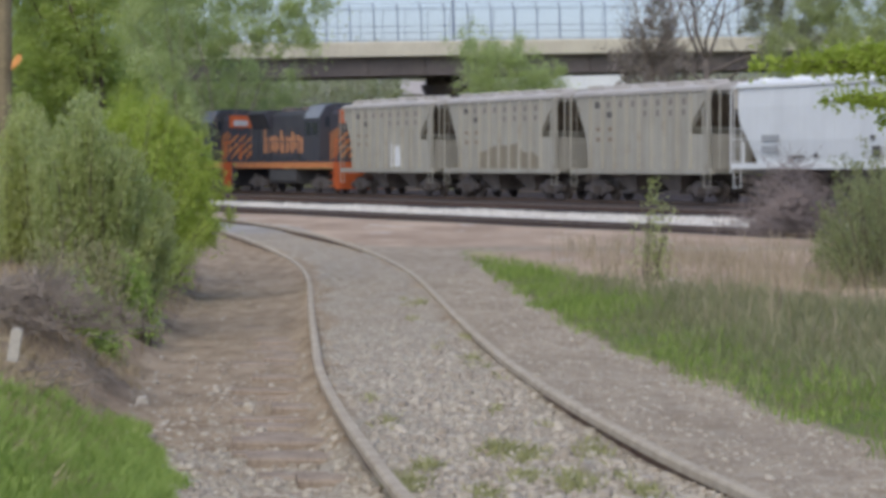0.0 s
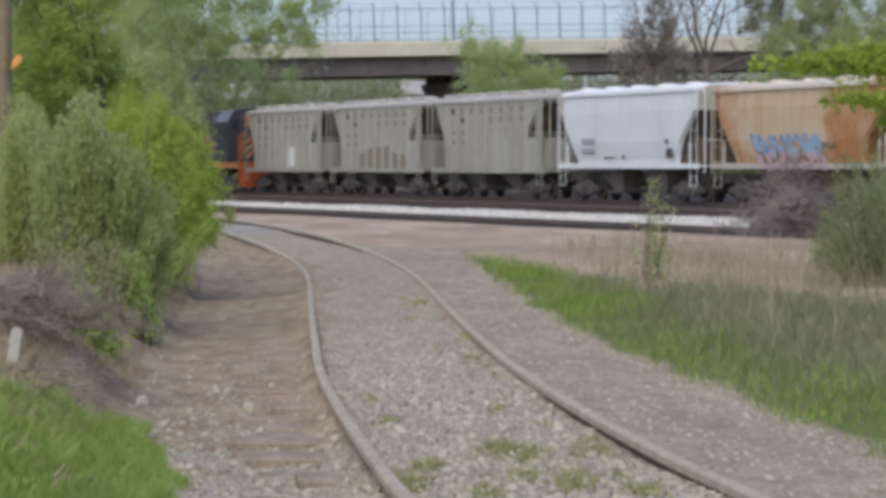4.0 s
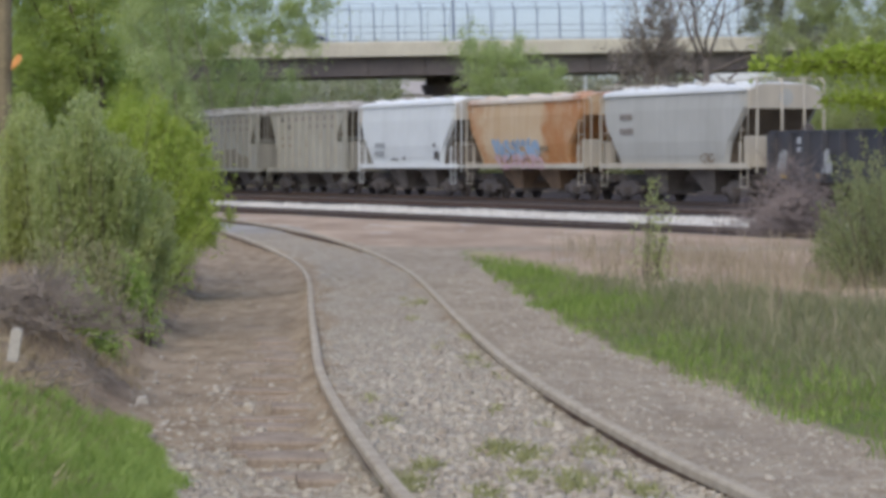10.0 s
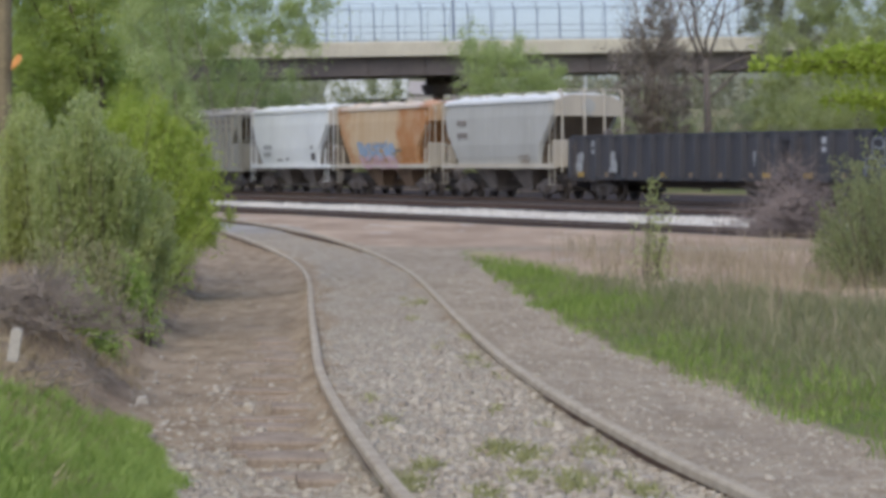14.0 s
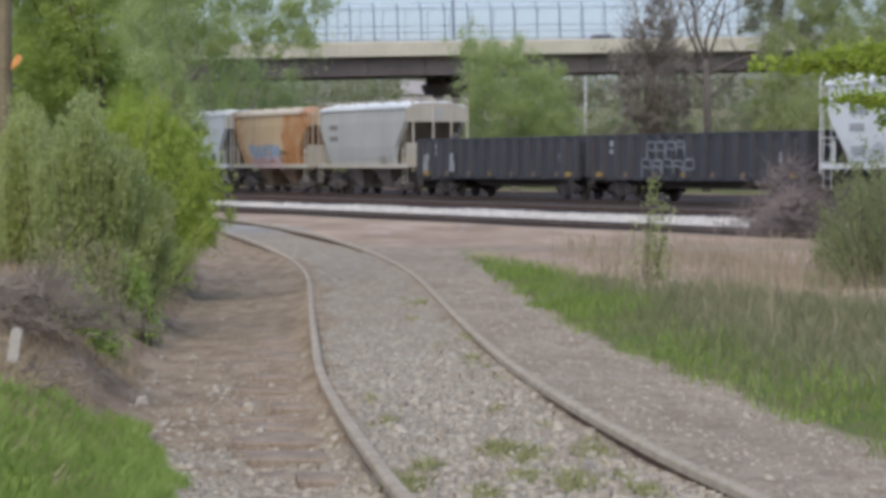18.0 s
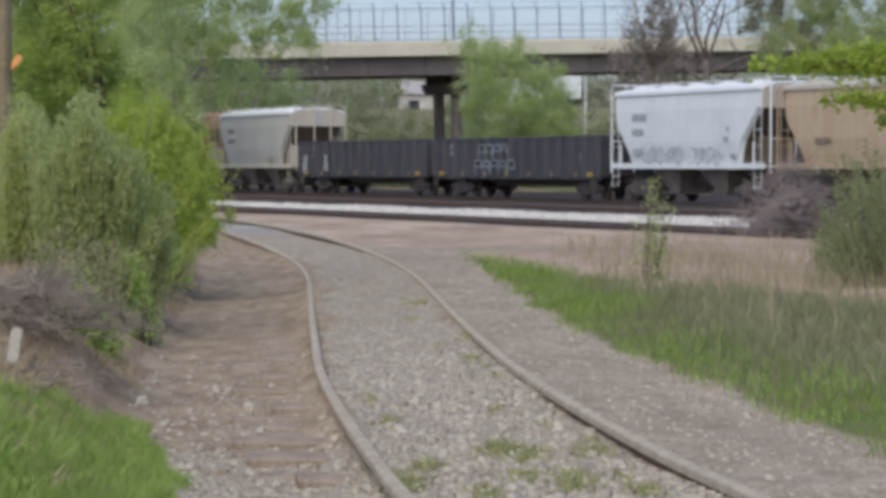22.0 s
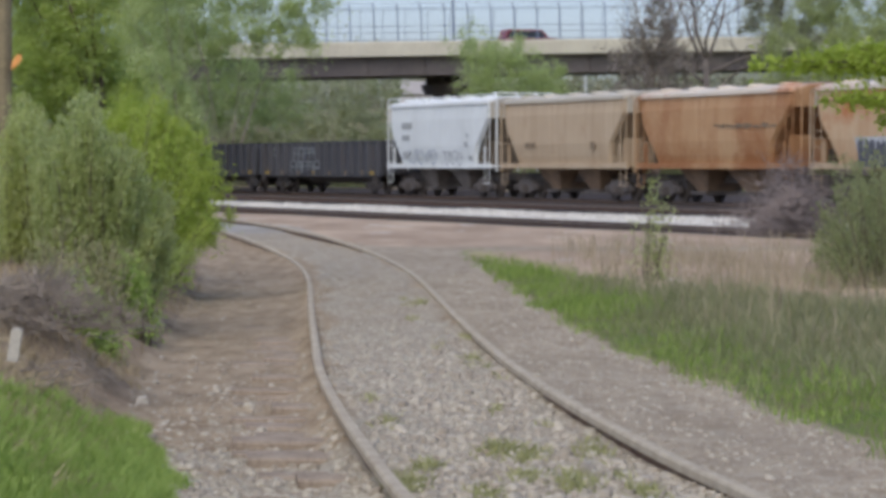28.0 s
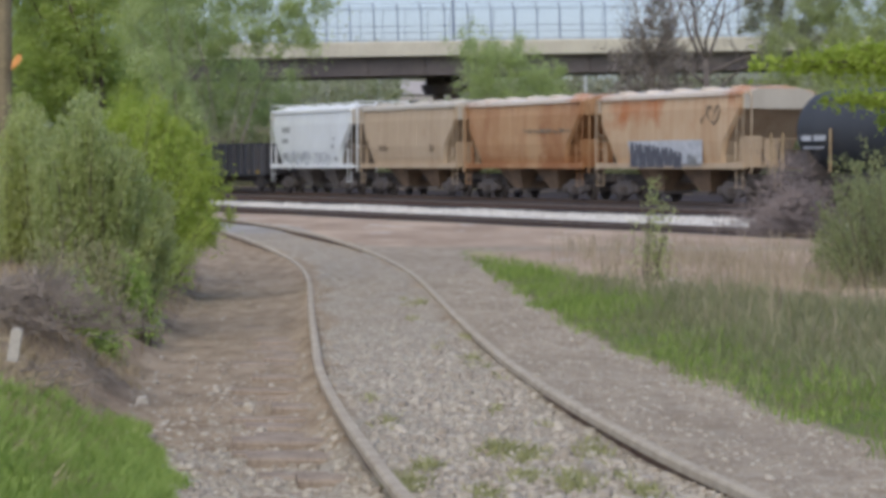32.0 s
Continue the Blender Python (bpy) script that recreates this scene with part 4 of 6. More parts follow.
    gr = hopper("pale grey covered hopper with cream roof-end railings", pale_p, white_r, cream_t, rail=True, tall=4.0, hood=cream_t)
    bars(gr, [(1.5, 2.0, 3.1, 3.32), (2.05, 2.5, 3.1, 3.32), (1.5, 2.0, 2.55, 2.78), (2.05, 2.6, 2.55, 2.78)], M_FAINT, yb)
    scrawl(gr, 8.0, 8.9, 1.5, 1.8, M_FADED, yb, 8, 3, 0.03)
    TRAIN.append((gr, 25.73))
    g1 = gondola("long black ribbed gondola with faded yellow patches", black_p)
    scrawl(g1, 0.85, 1.35, 1.05, 1.85, M_GREYINK, -1.73, 21, 4, 0.07)
    scrawl(g1, 3.75, 4.25, 1.15, 1.85, M_GREYINK, -1.73, 22, 4, 0.07)
    TRAIN.append((g1, 38.74))
    g2 = gondola("long black ribbed gondola with silver graffiti", black_p, 16.4, 2)
    arches(g2, 4.7, 8.9, 0.98, 1.62, 5, M_SPRAYGREY, -1.73, 31)
    arches(g2, 5.1, 8.2, 1.68, 2.24, 4, M_SPRAYGREY, -1.73, 32)
    TRAIN.append((g2, 55.98))
    w2 = hopper("bright white covered hopper with pale graffiti and roof railings", white_p, white_r, M_WHITE, rail=True, tall=4.02, hood=cream_t)
    bars(w2, [(1.6, 2.1, 3.05, 3.32), (2.15, 2.75, 3.05, 3.32), (1.6, 2.5, 2.5, 2.75)], M_GREYINK, yb)
    scrawl(w2, 2.4, 5.5, 1.45, 2.05, M_SPRAYPALE, yb, 41, 6, 0.07, label="pale grey-blue spray-painted graffiti")
    scrawl(w2, 6.2, 8.4, 1.4, 2.0, M_STENCIL, yb, 42, 5, 0.04)
    bars(w2, [(1.7, 2.4, 1.75, 2.0), (9.2, 9.5, 1.6, 1.8), (8.7, 9.0, 2.2, 2.4), (8.9, 9.1, 2.6, 2.75)], M_GREYINK, yb)
    TRAIN.append((w2, 73.47))
    tn = hopper("dusty tan covered hopper with thin rust streaks", tan_p, cream_t, tan_p, under=tan_p, tall=3.93, hood=cream_t)
    bars(tn, [(2.2, 3.2, 2.1, 2.3), (8.3, 8.7, 2.0, 2.3)], M_FADED, yb)
    TRAIN.append((tn, 86.21))
    rs = hopper("heavily rusted brown-orange covered hopper", rust_p, orange_r, rust_p, under=rust_p, tall=3.88)
    scrawl(rs, 6.0, 10.2, 2.72, 2.82, M_FADED, yb, 51, 7, 0.04)
    TRAIN.append((rs, 98.6))
    r2 = hopper("tan covered hopper with rust blooms and grey block graffiti", rust2_p, orange_r, tan_p, under=tan_p, tall=3.86, hood=cream_t)
    part("graffiti_backing", Mesh().prism([(2.9, 1.32), (8.4, 1.32), (8.4, 2.3), (2.5, 2.3)], yb, yb + 0.01), M_STENCIL, r2, "pale spray-painted block")
    slabs(r2, 2.75, 6.9, 1.3, 2.22, 6, M_SPRAYINK, yb - 0.002, 61)
    slabs(r2, 7.3, 8.1, 1.45, 1.85, 2, M_GREYINK, yb - 0.002, 63, "grey spray-painted letters")
    scrawl(r2, 8.4, 9.6, 2.9, 3.5, M_FADED, yb, 62, 3, 0.06)
    TRAIN.append((r2, 111.4))
    TRAIN.append((tank_car("black tank car with tan end handrails", tank_p), 124.6))


RUN = [(0, -59.65), (2, -52.61), (4, -45.5), (6, -38.34), (8, -31.04), (10, -23.49), (12, -15.71), (14, -7.84), (16, 0.0), (18, 7.79), (20, 15.55), (22, 23.31), (24, 30.93), (26, 38.55), (28, 46.32), (30, 54.29), (32, 62.52)]


def run_at(t):
    return float(smooth_table(t, np.array([r[0] for r in RUN], float), np.array([r[1] for r in RUN]))[0])


def train_pose(s):
    x, y = line_at(s, 1.55)
    return pose(x, y, rail_level(s), 0, 0, -66.75) @ pose(0, 0, 0, 0, 0.072, 0)


def motions():
    for ob, s in TRAIN:
        walk(ob, [(t, train_pose(s - d)) for t, d in RUN])
    times = [4 * k / 30 for k in range(241)]
    dist = [run_at(t) for t in times]
    for w, k, r in WHEELS:
        walk(w, [(t, pose(k, 0, r, 0, -math.degrees(d / r), 0)) for t, d in zip(times, dist)])
    for ob, rows in MOVERS:
        walk(ob, rows)


# ---- overpass ----
M_FILL = plain("embankment_turf", rgb(112, 118, 90), rgb(122, 114, 96), 0.15, 0.95)
BRIDGE = pose(-7.5, 195.0, 10.65, 0, -1.55, 17.25)
MOVERS = []


def chain_link():
    n = Nodes("chain_link")
    n.done(rgb(150, 160, 184), 0.5, 0.3)
    t = n.add("ShaderNodeBsdfTransparent")
    m = n.add("ShaderNodeMixShader", Fac=0.07)
    n.tree.links.new(t.outputs[0], m.inputs[1])
    n.tree.links.new(n.bsdf.outputs[0], m.inputs[2])
    n.tree.links.new(m.outputs[0], n.out.inputs["Surface"])
    return n.mat


def overpass():
    br = thing("overpass", "concrete road overpass with brown steel girders and curved fence", "bridge", kind="structure", at=BRIDGE)
    x0, x1 = -45, 60
    link = chain_link()
    part("deck", Mesh().box(x0, x1, 0.3, 10.2, -1.07, -0.75), M_CONC, br)
    for k, y in enumerate((0.0, 10.2)):
        part("parapet", Mesh().prism([(y, -1.06), (y + 0.3, -1.06), (y + 0.3, 0.0), (y + 0.04, 0.0), (y, -0.1)], x0, x1, "x"), M_CONC, br)
        for z in ((0.12, 1.1, 2.45) if k == 0 else (0.12, 1.1)):
            part("fence_rail", Mesh().tube([(x0, y + 0.15, z), (x1, y + 0.15, z)], 0.025, 5), M_FENCE, br)
        lip = y + (0.6 if k == 0 else -0.3)
        part("fence_rail", Mesh().tube([(x0, lip, 2.82), (x1, lip, 2.82)], 0.025, 5), M_FENCE, br)
        sg = 1 if k == 0 else -1
        part("fence_mesh", Mesh().face_set([(x0, y + 0.15, 0), (x1, y + 0.15, 0), (x1, y + 0.15, 2.4), (x0, y + 0.15, 2.4), (x1, y + 0.15 + sg * 0.45, 2.82), (x0, y + 0.15 + sg * 0.45, 2.82)], [(0, 1, 2, 3), (3, 2, 4, 5)]), link, br, "fine chain-link mesh")
        shared = Mesh().tube([(0, 0, 0), (0, 0, 1.9), (0, sg * 0.04, 2.3), (0, sg * 0.18, 2.6), (0, sg * 0.45, 2.82)], 0.05 if k == 0 else 0.022, 6).data("fence_post")
        shared.materials.append(M_FENCE)
        for i in range(57):
            p = part("fence_post", shared, None, br)
            p.location = (-43.84 + i * 1.79, y + 0.15, 0)
    for y in (0.75, 3.0, 5.2, 7.4, 9.6):
        m = Mesh().prism([(y - 0.03, -2.4), (y + 0.03, -2.4), (y + 0.03, -1.12), (y - 0.03, -1.12)], x0, x1, "x")
        girder = part("girder", m, M_GIRDER, br)
        part("flange", Mesh().box(x0, x1, y - 0.25, y + 0.25, -2.46, -2.4), M_GIRDER, girder)
        part("flange", Mesh().box(x0, x1, y - 0.22, y + 0.22, -1.13, -1.075), M_GIRDER, girder)
        for i in range(24 if y < 1 else 0):
            part("stiffener", Mesh().box(x0 + i * 4.3, x0 + i * 4.3 + 0.04, y - 0.2, y - 0.032, -2.4, -1.13), M_GIRDER, girder)
    for px in (9.7, -24.0, 43.0):
        pier = part("pier_cap", Mesh().prism([(0.2, -3.3), (1.4, -3.8), (8.9, -3.8), (10.0, -3.3), (10.0, -2.95), (0.2, -2.95)], px - 0.55, px + 0.55, "x"), M_PIER, br, "dark grey-brown concrete pier cap")
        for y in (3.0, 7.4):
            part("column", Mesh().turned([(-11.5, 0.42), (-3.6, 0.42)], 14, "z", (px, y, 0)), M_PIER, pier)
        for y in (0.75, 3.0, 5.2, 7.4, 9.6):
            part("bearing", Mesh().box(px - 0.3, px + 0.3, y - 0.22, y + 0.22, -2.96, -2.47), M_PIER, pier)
    for xa, xb in ((-500, x0), (x1, 500)):
        part("approach_fill", Mesh().prism([(-0.2, -0.96), (10.7, -0.96), (26, -26), (-15, -26)], xa, xb, "x"), M_FILL, br, "grassy approach embankment")
    # lamp on the deck
    lp = thing("street_lamp", "tall grey lamp pole on the overpass edge", "street lamp", at=BRIDGE @ pose(8.85, 0.5, -0.75))
    part("pole", Mesh().tube([(0, 0, 0), (0, 0, 3.5), (0, 0, 9.0)], [0.11, 0.09, 0.06], 8), M_FENCE, lp)
    part("arm", Mesh().tube([(0, 0, 8.9), (0, 1.2, 9.3), (0, 2.0, 9.35)], 0.04, 6), M_FENCE, lp)
    part("lamp_head", Mesh().box(-0.15, 0.15, 1.7, 2.4, 9.25, 9.4), M_FENCE, lp)


def motor_car(label, paint, boxy=False):
    car = thing("motor_car", label, "car", "cars on the overpass")
    if boxy:
        prof = [(-2.2, 0.35), (2.2, 0.35), (2.25, 0.8), (1.3, 0.98), (0.75, 1.55), (-1.9, 1.62), (-2.2, 0.95)]
        win = [(1.05, 0.98), (0.7, 1.42), (-1.75, 1.47), (-2.0, 1.0)]
    else:
        prof = [(-2.2, 0.35), (2.2, 0.35), (2.25, 0.75), (1.2, 0.92), (0.5, 1.38), (-0.9, 1.42), (-1.7, 1.0), (-2.2, 0.95)]
        win = [(0.98, 0.93), (0.46, 1.25), (-0.85, 1.28), (-1.45, 1.0)]
    part("body", Mesh().prism(prof, -0.85, 0.85), paint, car)
    part("side_window", Mesh().prism(win, -0.87, -0.84), M_GLASS, car)
    part("side_window", Mesh().prism(win, 0.84, 0.87), M_GLASS, car)
    for x in (-1.35, 1.35):
        for y in (-0.78, 0.78):
            w = part("wheel", Mesh().turned([(-0.1, 0.2), (-0.1, 0.33), (0.1, 0.33), (0.1, 0.2)], 14, "y"), M_STEEL, car)
            w.location = (x, y, 0.33)
    return car


def road_vehicles():
    """Cars that cross the overpass; along it in metres at a time, and their speed."""
    lanes = {1: 2.6, 2: 5.3, -1: 6.9}
    paints = [plain("car_grey", rgb(130, 134, 142), None, 0.5, 0.3), plain("car_dark", rgb(70, 74, 84), None, 0.5, 0.3), plain("car_silver", rgb(200, 204, 210), None, 0.5, 0.3),
              plain("car_red", rgb(142, 50, 54), None, 0.5, 0.3)]
    plans = [("grey saloon with a low roof crossing the overpass", 0, False, 2, 5.5, 12.7, 11.6), ("dark estate car crossing the overpass", 1, True, 1, 8.0, 17.6, 10.8), ("silver saloon crossing the overpass", 2, False, 1, 11.5, 17.0, 12.2),
             ("silver sports car crossing the overpass", 2, False, -1, 18.5, 14.8, -15.0), ("grey saloon crossing the overpass", 0, False, 1, 25.25, 10.9, 12.8), ("red car crossing the overpass", 3, True, 1, 28.0, 15.4, 10.9)]
    for label, k, boxy, way, t0, at, v in plans:
        car = motor_car(label, paints[k], boxy)
        ends = []
        for t in (0.0, 32.0):
            ends.append((t, BRIDGE @ pose(at + v * (t - t0), lanes[way], -0.75, 0, 0, 0 if way > 0 else 180)))
        MOVERS.append((car, ends))
    # lorries on the embanked road behind
    for t0, at, long in ((0.3, 9.7, 8.0), (12.0, 9.35, 7.4), (21.8, 10.65, 6.4)):
        lorry = thing("lorry", "white box lorry on the embanked road behind the overpass", "lorry", "lorries behind the overpass")
        h = long / 2
        part("cargo_box", Mesh().box(-h + 2.0, h, -1.25, 1.25, 1.0, 3.7), M_WHITE, lorry)
        part("cab", Mesh().prism([(-h, 0.5), (-h + 1.9, 0.5), (-h + 1.9, 2.7), (-h + 0.6, 2.7), (-h, 1.6)], -1.15, 1.15), M_WHITE, lorry)
        part("chassis", Mesh().box(-h + 0.1, h, -0.5, 0.5, 0.5, 0.98), M_STEEL, lorry)
        part("windscreen", Mesh().prism([(-h, 1.68), (-h + 0.54, 2.6), (-h + 0.6, 2.55), (-h + 0.06, 1.63)], -1.0, 1.0), M_GLASS, lorry)
        for x in (-h + 1.0, h - 1.6):
            for y in (-1.0, 1.0):
                w = part("wheel", Mesh().turned([(-0.14, 0.25), (-0.14, 0.48), (0.14, 0.48), (0.14, 0.25)], 14, "y"), M_STEEL, lorry)
                w.location = (x, y, 0.48)
        MOVERS.append((lorry, [(t, pose(at - 8.1 * (t - t0), 240.0, 6.75)) for t in (0.0, 32.0)]))


# ---- plants ----
def leaf_cloud(rnd, centres, radii, count, size, droop=0.2, long=1.0, tall=1.0):
    """Leaf quads spread round clump centres; returns vertices and faces."""
    centres, radii = np.asarray(centres, float), np.asarray(radii, float)
    k = rnd.randint(0, len(centres), count)
    d = rnd.normal(size=(count, 3))
    d /= np.linalg.norm(d, axis=1)[:, None] + 1e-9
    rr = radii[k] if radii.ndim == 2 else radii[k][:, None]
    d[:, 2] *= tall
    p = centres[k] + d * rr * np.abs(rnd.normal(0, 0.66, (count, 1)))
    a = rnd.normal(size=(count, 3))
    a[:, 2] -= droop
    a /= np.linalg.norm(a, axis=1)[:, None]
    b = np.cross(a, rnd.normal(size=(count, 3)))
    b /= np.linalg.norm(b, axis=1)[:, None] + 1e-9
    s = size * rnd.uniform(0.6, 1.35, (count, 1))
    v = np.stack([p - a * s * 0.5 * long, p + b * s * 0.3, p + a * s * 0.5 * long, p - b * s * 0.3], 1).reshape(-1, 3)
    f = np.arange(count * 4).reshape(-1, 4)
    return v, f


def limbs(rnd, base, height, spread, lean=(0, 0), levels=3, r0=0.12, kids=(5, 4, 3), start=0.3):
    """Branch skeleton: a list of (points, radii) and the outer tips."""
    segs, tips = [], []

    def grow(p, d, length, r, level):
        pts, rad, n = [p], [r], 5
        for i in range(n):
            d = (d + Vector(rnd.normal(size=3)) * 0.13 + Vector((0, 0, 0.05))).normalized()
            p = p + d * (length / n)
            pts.append(p)
            rad.append(r * (1 - 0.75 * (i + 1) / n))
        segs.append((level, pts, rad))
        if level >= levels:
            tips.extend(pts[2:])
            return
        for j in range(kids[min(level, len(kids) - 1)]):
            u = start + (1 - start) * (j + rnd.uniform(0.2, 1)) / kids[min(level, len(kids) - 1)]
            i = min(int(u * n), n - 1)
            q = pts[i].lerp(pts[i + 1], u * n - i)
            a = rnd.uniform(0, 6.283)
            side = Vector((math.cos(a), math.sin(a), rnd.uniform(-0.05, 0.5)))
            grow(q, (d * 0.45 + side * spread).normalized(), length * rnd.uniform(0.42, 0.66), max(r * 0.45 * (1.1 - u * 0.5), 0.006), level + 1)
        tips.append(pts[-1])

    grow(Vector(base), Vector((lean[0], lean[1], 1)).normalized(), height, r0, 0)
    return segs, tips


def tree(label, base, height, spread=0.8, leaves=0, leaf=0.12, mat=None, clump=0.6, seed=1, levels=3, r0=0.12, bark=None, lean=(0, 0), kids=(6, 4, 3), start=0.3, name="tree", category="tree", group="", sides=5, long=1.0):
    rnd = np.random.RandomState(seed)
    t = thing(name, label, category, group, at=pose(*base))
    segs, tips = limbs(rnd, (0, 0, 0), height, spread, lean, levels, r0, kids, start)
    groups = []
    for level, pts, rad in segs:
        if level < 2:
            groups.append(Mesh())
        groups[-1].tube(pts, rad, sides)
    for k, m in enumerate(groups):
        part("branch" if k else "trunk", m, bark or M_BARK, t, smooth=True)
    if leaves:
        v, f = leaf_cloud(rnd, [tuple(p) for p in tips], np.full(len(tips), clump) * rnd.uniform(0.5, 1.2, len(tips)), leaves, leaf, long=long)
        part("crown", raw_mesh("crown", v, f), mat, t)
    return t


def blades(rnd, x, y, height, width, lean=0.35, z=None):
    """Grass blades, each a bent strip of two quads; returns vertices and faces."""
    n = len(x)
    z = ground_z(x, y) - 0.02 if z is None else z
    a = rnd.uniform(0, 6.283, n)
    h = height * rnd.uniform(0.55, 1.25, n)
    w = width * rnd.uniform(0.6, 1.3, n)
    bx, by = np.cos(a), np.sin(a)
    l = h * lean * rnd.uniform(0.2, 1.4, n)
    c = rnd.uniform(0, 6.283, n)
    lx, ly = np.cos(c) * l, np.sin(c) * l
    rows = []
    for u, ww in ((0.0, 1.0), (0.55, 0.75), (1.0, 0.08)):
        px, py, pz = x + lx * u * u, y + ly * u * u, z + h * u * (1 - 0.12 * u)
        rows.append(np.stack([px - bx * w * ww / 2, py - by * w * ww / 2, pz], 1))
        rows.append(np.stack([px + bx * w * ww / 2, py + by * w * ww / 2, pz], 1))
    v = np.stack(rows, 1).reshape(-1, 3)
    k = np.arange(n)[:, None] * 6
    f = np.concatenate([k + np.array([[0, 1, 3, 2]]), k + np.array([[2, 3, 5, 4]])], 0)
    return v, f


M_LEAFY = leaf_mat("spring_leaf", rgb(166, 181, 104), rgb(196, 205, 136), 0.66)
M_WILLOW = leaf_mat("grey_green_leaf", rgb(168, 177, 121), rgb(200, 204, 154), 0.66)
# Far crowns: haze is mixed into these paler, greyer leaf colours.
M_FARLEAF = leaf_mat("hazed_tree_leaf", rgb(174, 188, 128), rgb(202, 210, 162))
M_OLIVE = leaf_mat("olive_leaf", rgb(140, 146, 104), rgb(168, 171, 130), 0.6)
# Olive trees by the overpass, lifted in colour for the same haze.
M_FAROLIVE = leaf_mat("hazed_olive_leaf", rgb(168, 176, 126), rgb(196, 200, 156), 0.6)
M_GREYTREE = leaf_mat("grey_green_tree_leaf", rgb(148, 149, 130), rgb(170, 169, 150), 0.55)
M_DRYOLIVE = leaf_mat("dry_olive_leaf", rgb(146, 144, 106), rgb(176, 170, 132), 0.4)
M_SALLOW = leaf_mat("soft_yellow_green_leaf", rgb(178, 184, 124), rgb(206, 208, 156), 0.68)
M_LIME = leaf_mat("bright_leaf", rgb(172, 188, 92), rgb(202, 211, 122), 0.62)
M_GRASS = leaf_mat("grass_blade", rgb(130, 157, 74), rgb(184, 200, 118), 0.32)
M_GRASS2 = leaf_mat("rough_grass", rgb(122, 126, 90), rgb(164, 158, 126), 0.3)
M_VERGE = leaf_mat("verge_blade", rgb(112, 136, 62), rgb(162, 178, 98), 0.3)
M_REED = leaf_mat("dry_reed", rgb(150, 136, 114), rgb(182, 167, 142), 0.2)
M_VINE = leaf_mat("dry_vine", rgb(138, 128, 122), rgb(166, 156, 149), 0.25)
M_MAPLE = leaf_mat("maple_leaf", rgb(156, 174, 72), rgb(186, 198, 100), 0.5)
M_DEADGRASS = leaf_mat("dead_grass", rgb(158, 140, 112), rgb(188, 170, 140), 0.25)
M_WEED = leaf_mat("low_weed", rgb(146, 147, 100), rgb(180, 176, 128), 0.35)


def grass():
    rnd = np.random.RandomState(8)
    # bank by the camera
    x, y = rnd.uniform(-3.0, -0.5, 170000), rnd.uniform(8.5, 17.8, 170000)
    left = np.interp(y, TOE[:, 0], TOE[:, 1]) - x
    keep = (left > -0.06 + 0.12 * wave(x, y, 21, 3.0) + 0.1 * rnd.uniform(size=len(x))) & (x > -y * 0.2) & (y < 13.9 + 3.3 * (1 - step(0.05, 0.95, left)) + 0.5 * wave(x, y, 37, 1.7) + rnd.normal(0, 0.25, len(x)))
    v, f = blades(rnd, x[keep], y[keep], 0.10 + 0.035 * wave(x[keep], y[keep], 34, 3.0) + 0.025 * wave(x[keep], y[keep], 38, 9.0), 0.009, 0.55)
    tagged(part("bank_grass", raw_mesh("bank_grass", v, f), M_GRASS), "thick bright green spring grass on the bank", "grass", kind="stuff")
    # dead grass on the cut slope
    x, y = rnd.uniform(-5.2, -1.0, 70000), 10.8 + 32 * rnd.uniform(size=70000) ** 1.5
    left = np.interp(y, TOE[:, 0], TOE[:, 1]) - x
    keep = (left > 0.12 + 0.25 * wave(x, y, 31, 2.0) + 0.3 * rnd.uniform(size=len(x))) & (left < 2.6) & (rnd.uniform(size=len(x)) < 0.55 + 0.4 * wave(x, y, 32, 1.5))
    v, f = blades(rnd, x[keep], y[keep], 0.13, 0.010, 0.9)
    tagged(part("dead_grass", raw_mesh("dead_grass", v, f), M_DEADGRASS), "matted brown dead grass on the cut bank", "grass", kind="stuff")
    # right-hand verge
    x, y = rnd.uniform(0.2, 9, 170000), rnd.uniform(12, 47, 170000)
    right = x - np.interp(y, VERGE[:, 0], VERGE[:, 1])
    thick = 0.75 + 0.35 * wave(x, y, 27, 1.1) - 0.35 * step(1.5, 4.0, right)
    keep = (right > -0.06 + 0.10 * wave(x, y, 22, 2.0) + 0.5 * rnd.uniform(size=len(x)) ** 1.7) & (x < y * 0.185 + 0.3) & (y < grass_end(x) + rnd.normal(0, 1.6, len(x))) & (rnd.uniform(size=len(x)) < thick)
    x, y, right = x[keep], y[keep], right[keep]
    v, f = blades(rnd, x, y, 0.11 + 0.10 * step(0.2, 1.4, right) + 0.05 * wave(x, y, 28, 1.7), 0.012, 0.5)
    lush = (right < 0.8 + 0.5 * wave(x, y, 33, 0.8) + 0.35 * rnd.normal(size=len(x)))
    pick = np.concatenate([lush, lush])
    tagged(part("verge_grass", raw_mesh("verge_grass", v, f[pick]), M_VERGE), "lush green verge grass beside the dirt path", "grass", kind="stuff")
    tagged(part("rough_grass", raw_mesh("rough_grass", v, f[~pick]), M_GRASS2), "olive rough grass behind the verge", "grass", kind="stuff")
    # old dry grass and reeds
    x, y = rnd.uniform(1.5, 11.5, 60000), rnd.uniform(16, 54, 60000)
    right = x - np.interp(np.minimum(y, 46), VERGE[:, 0], VERGE[:, 1])
    lim = 1.1 + 0.5 * wave(x, y, 24, 0.6) + 0.35 * (1 - step(24, 40, y))
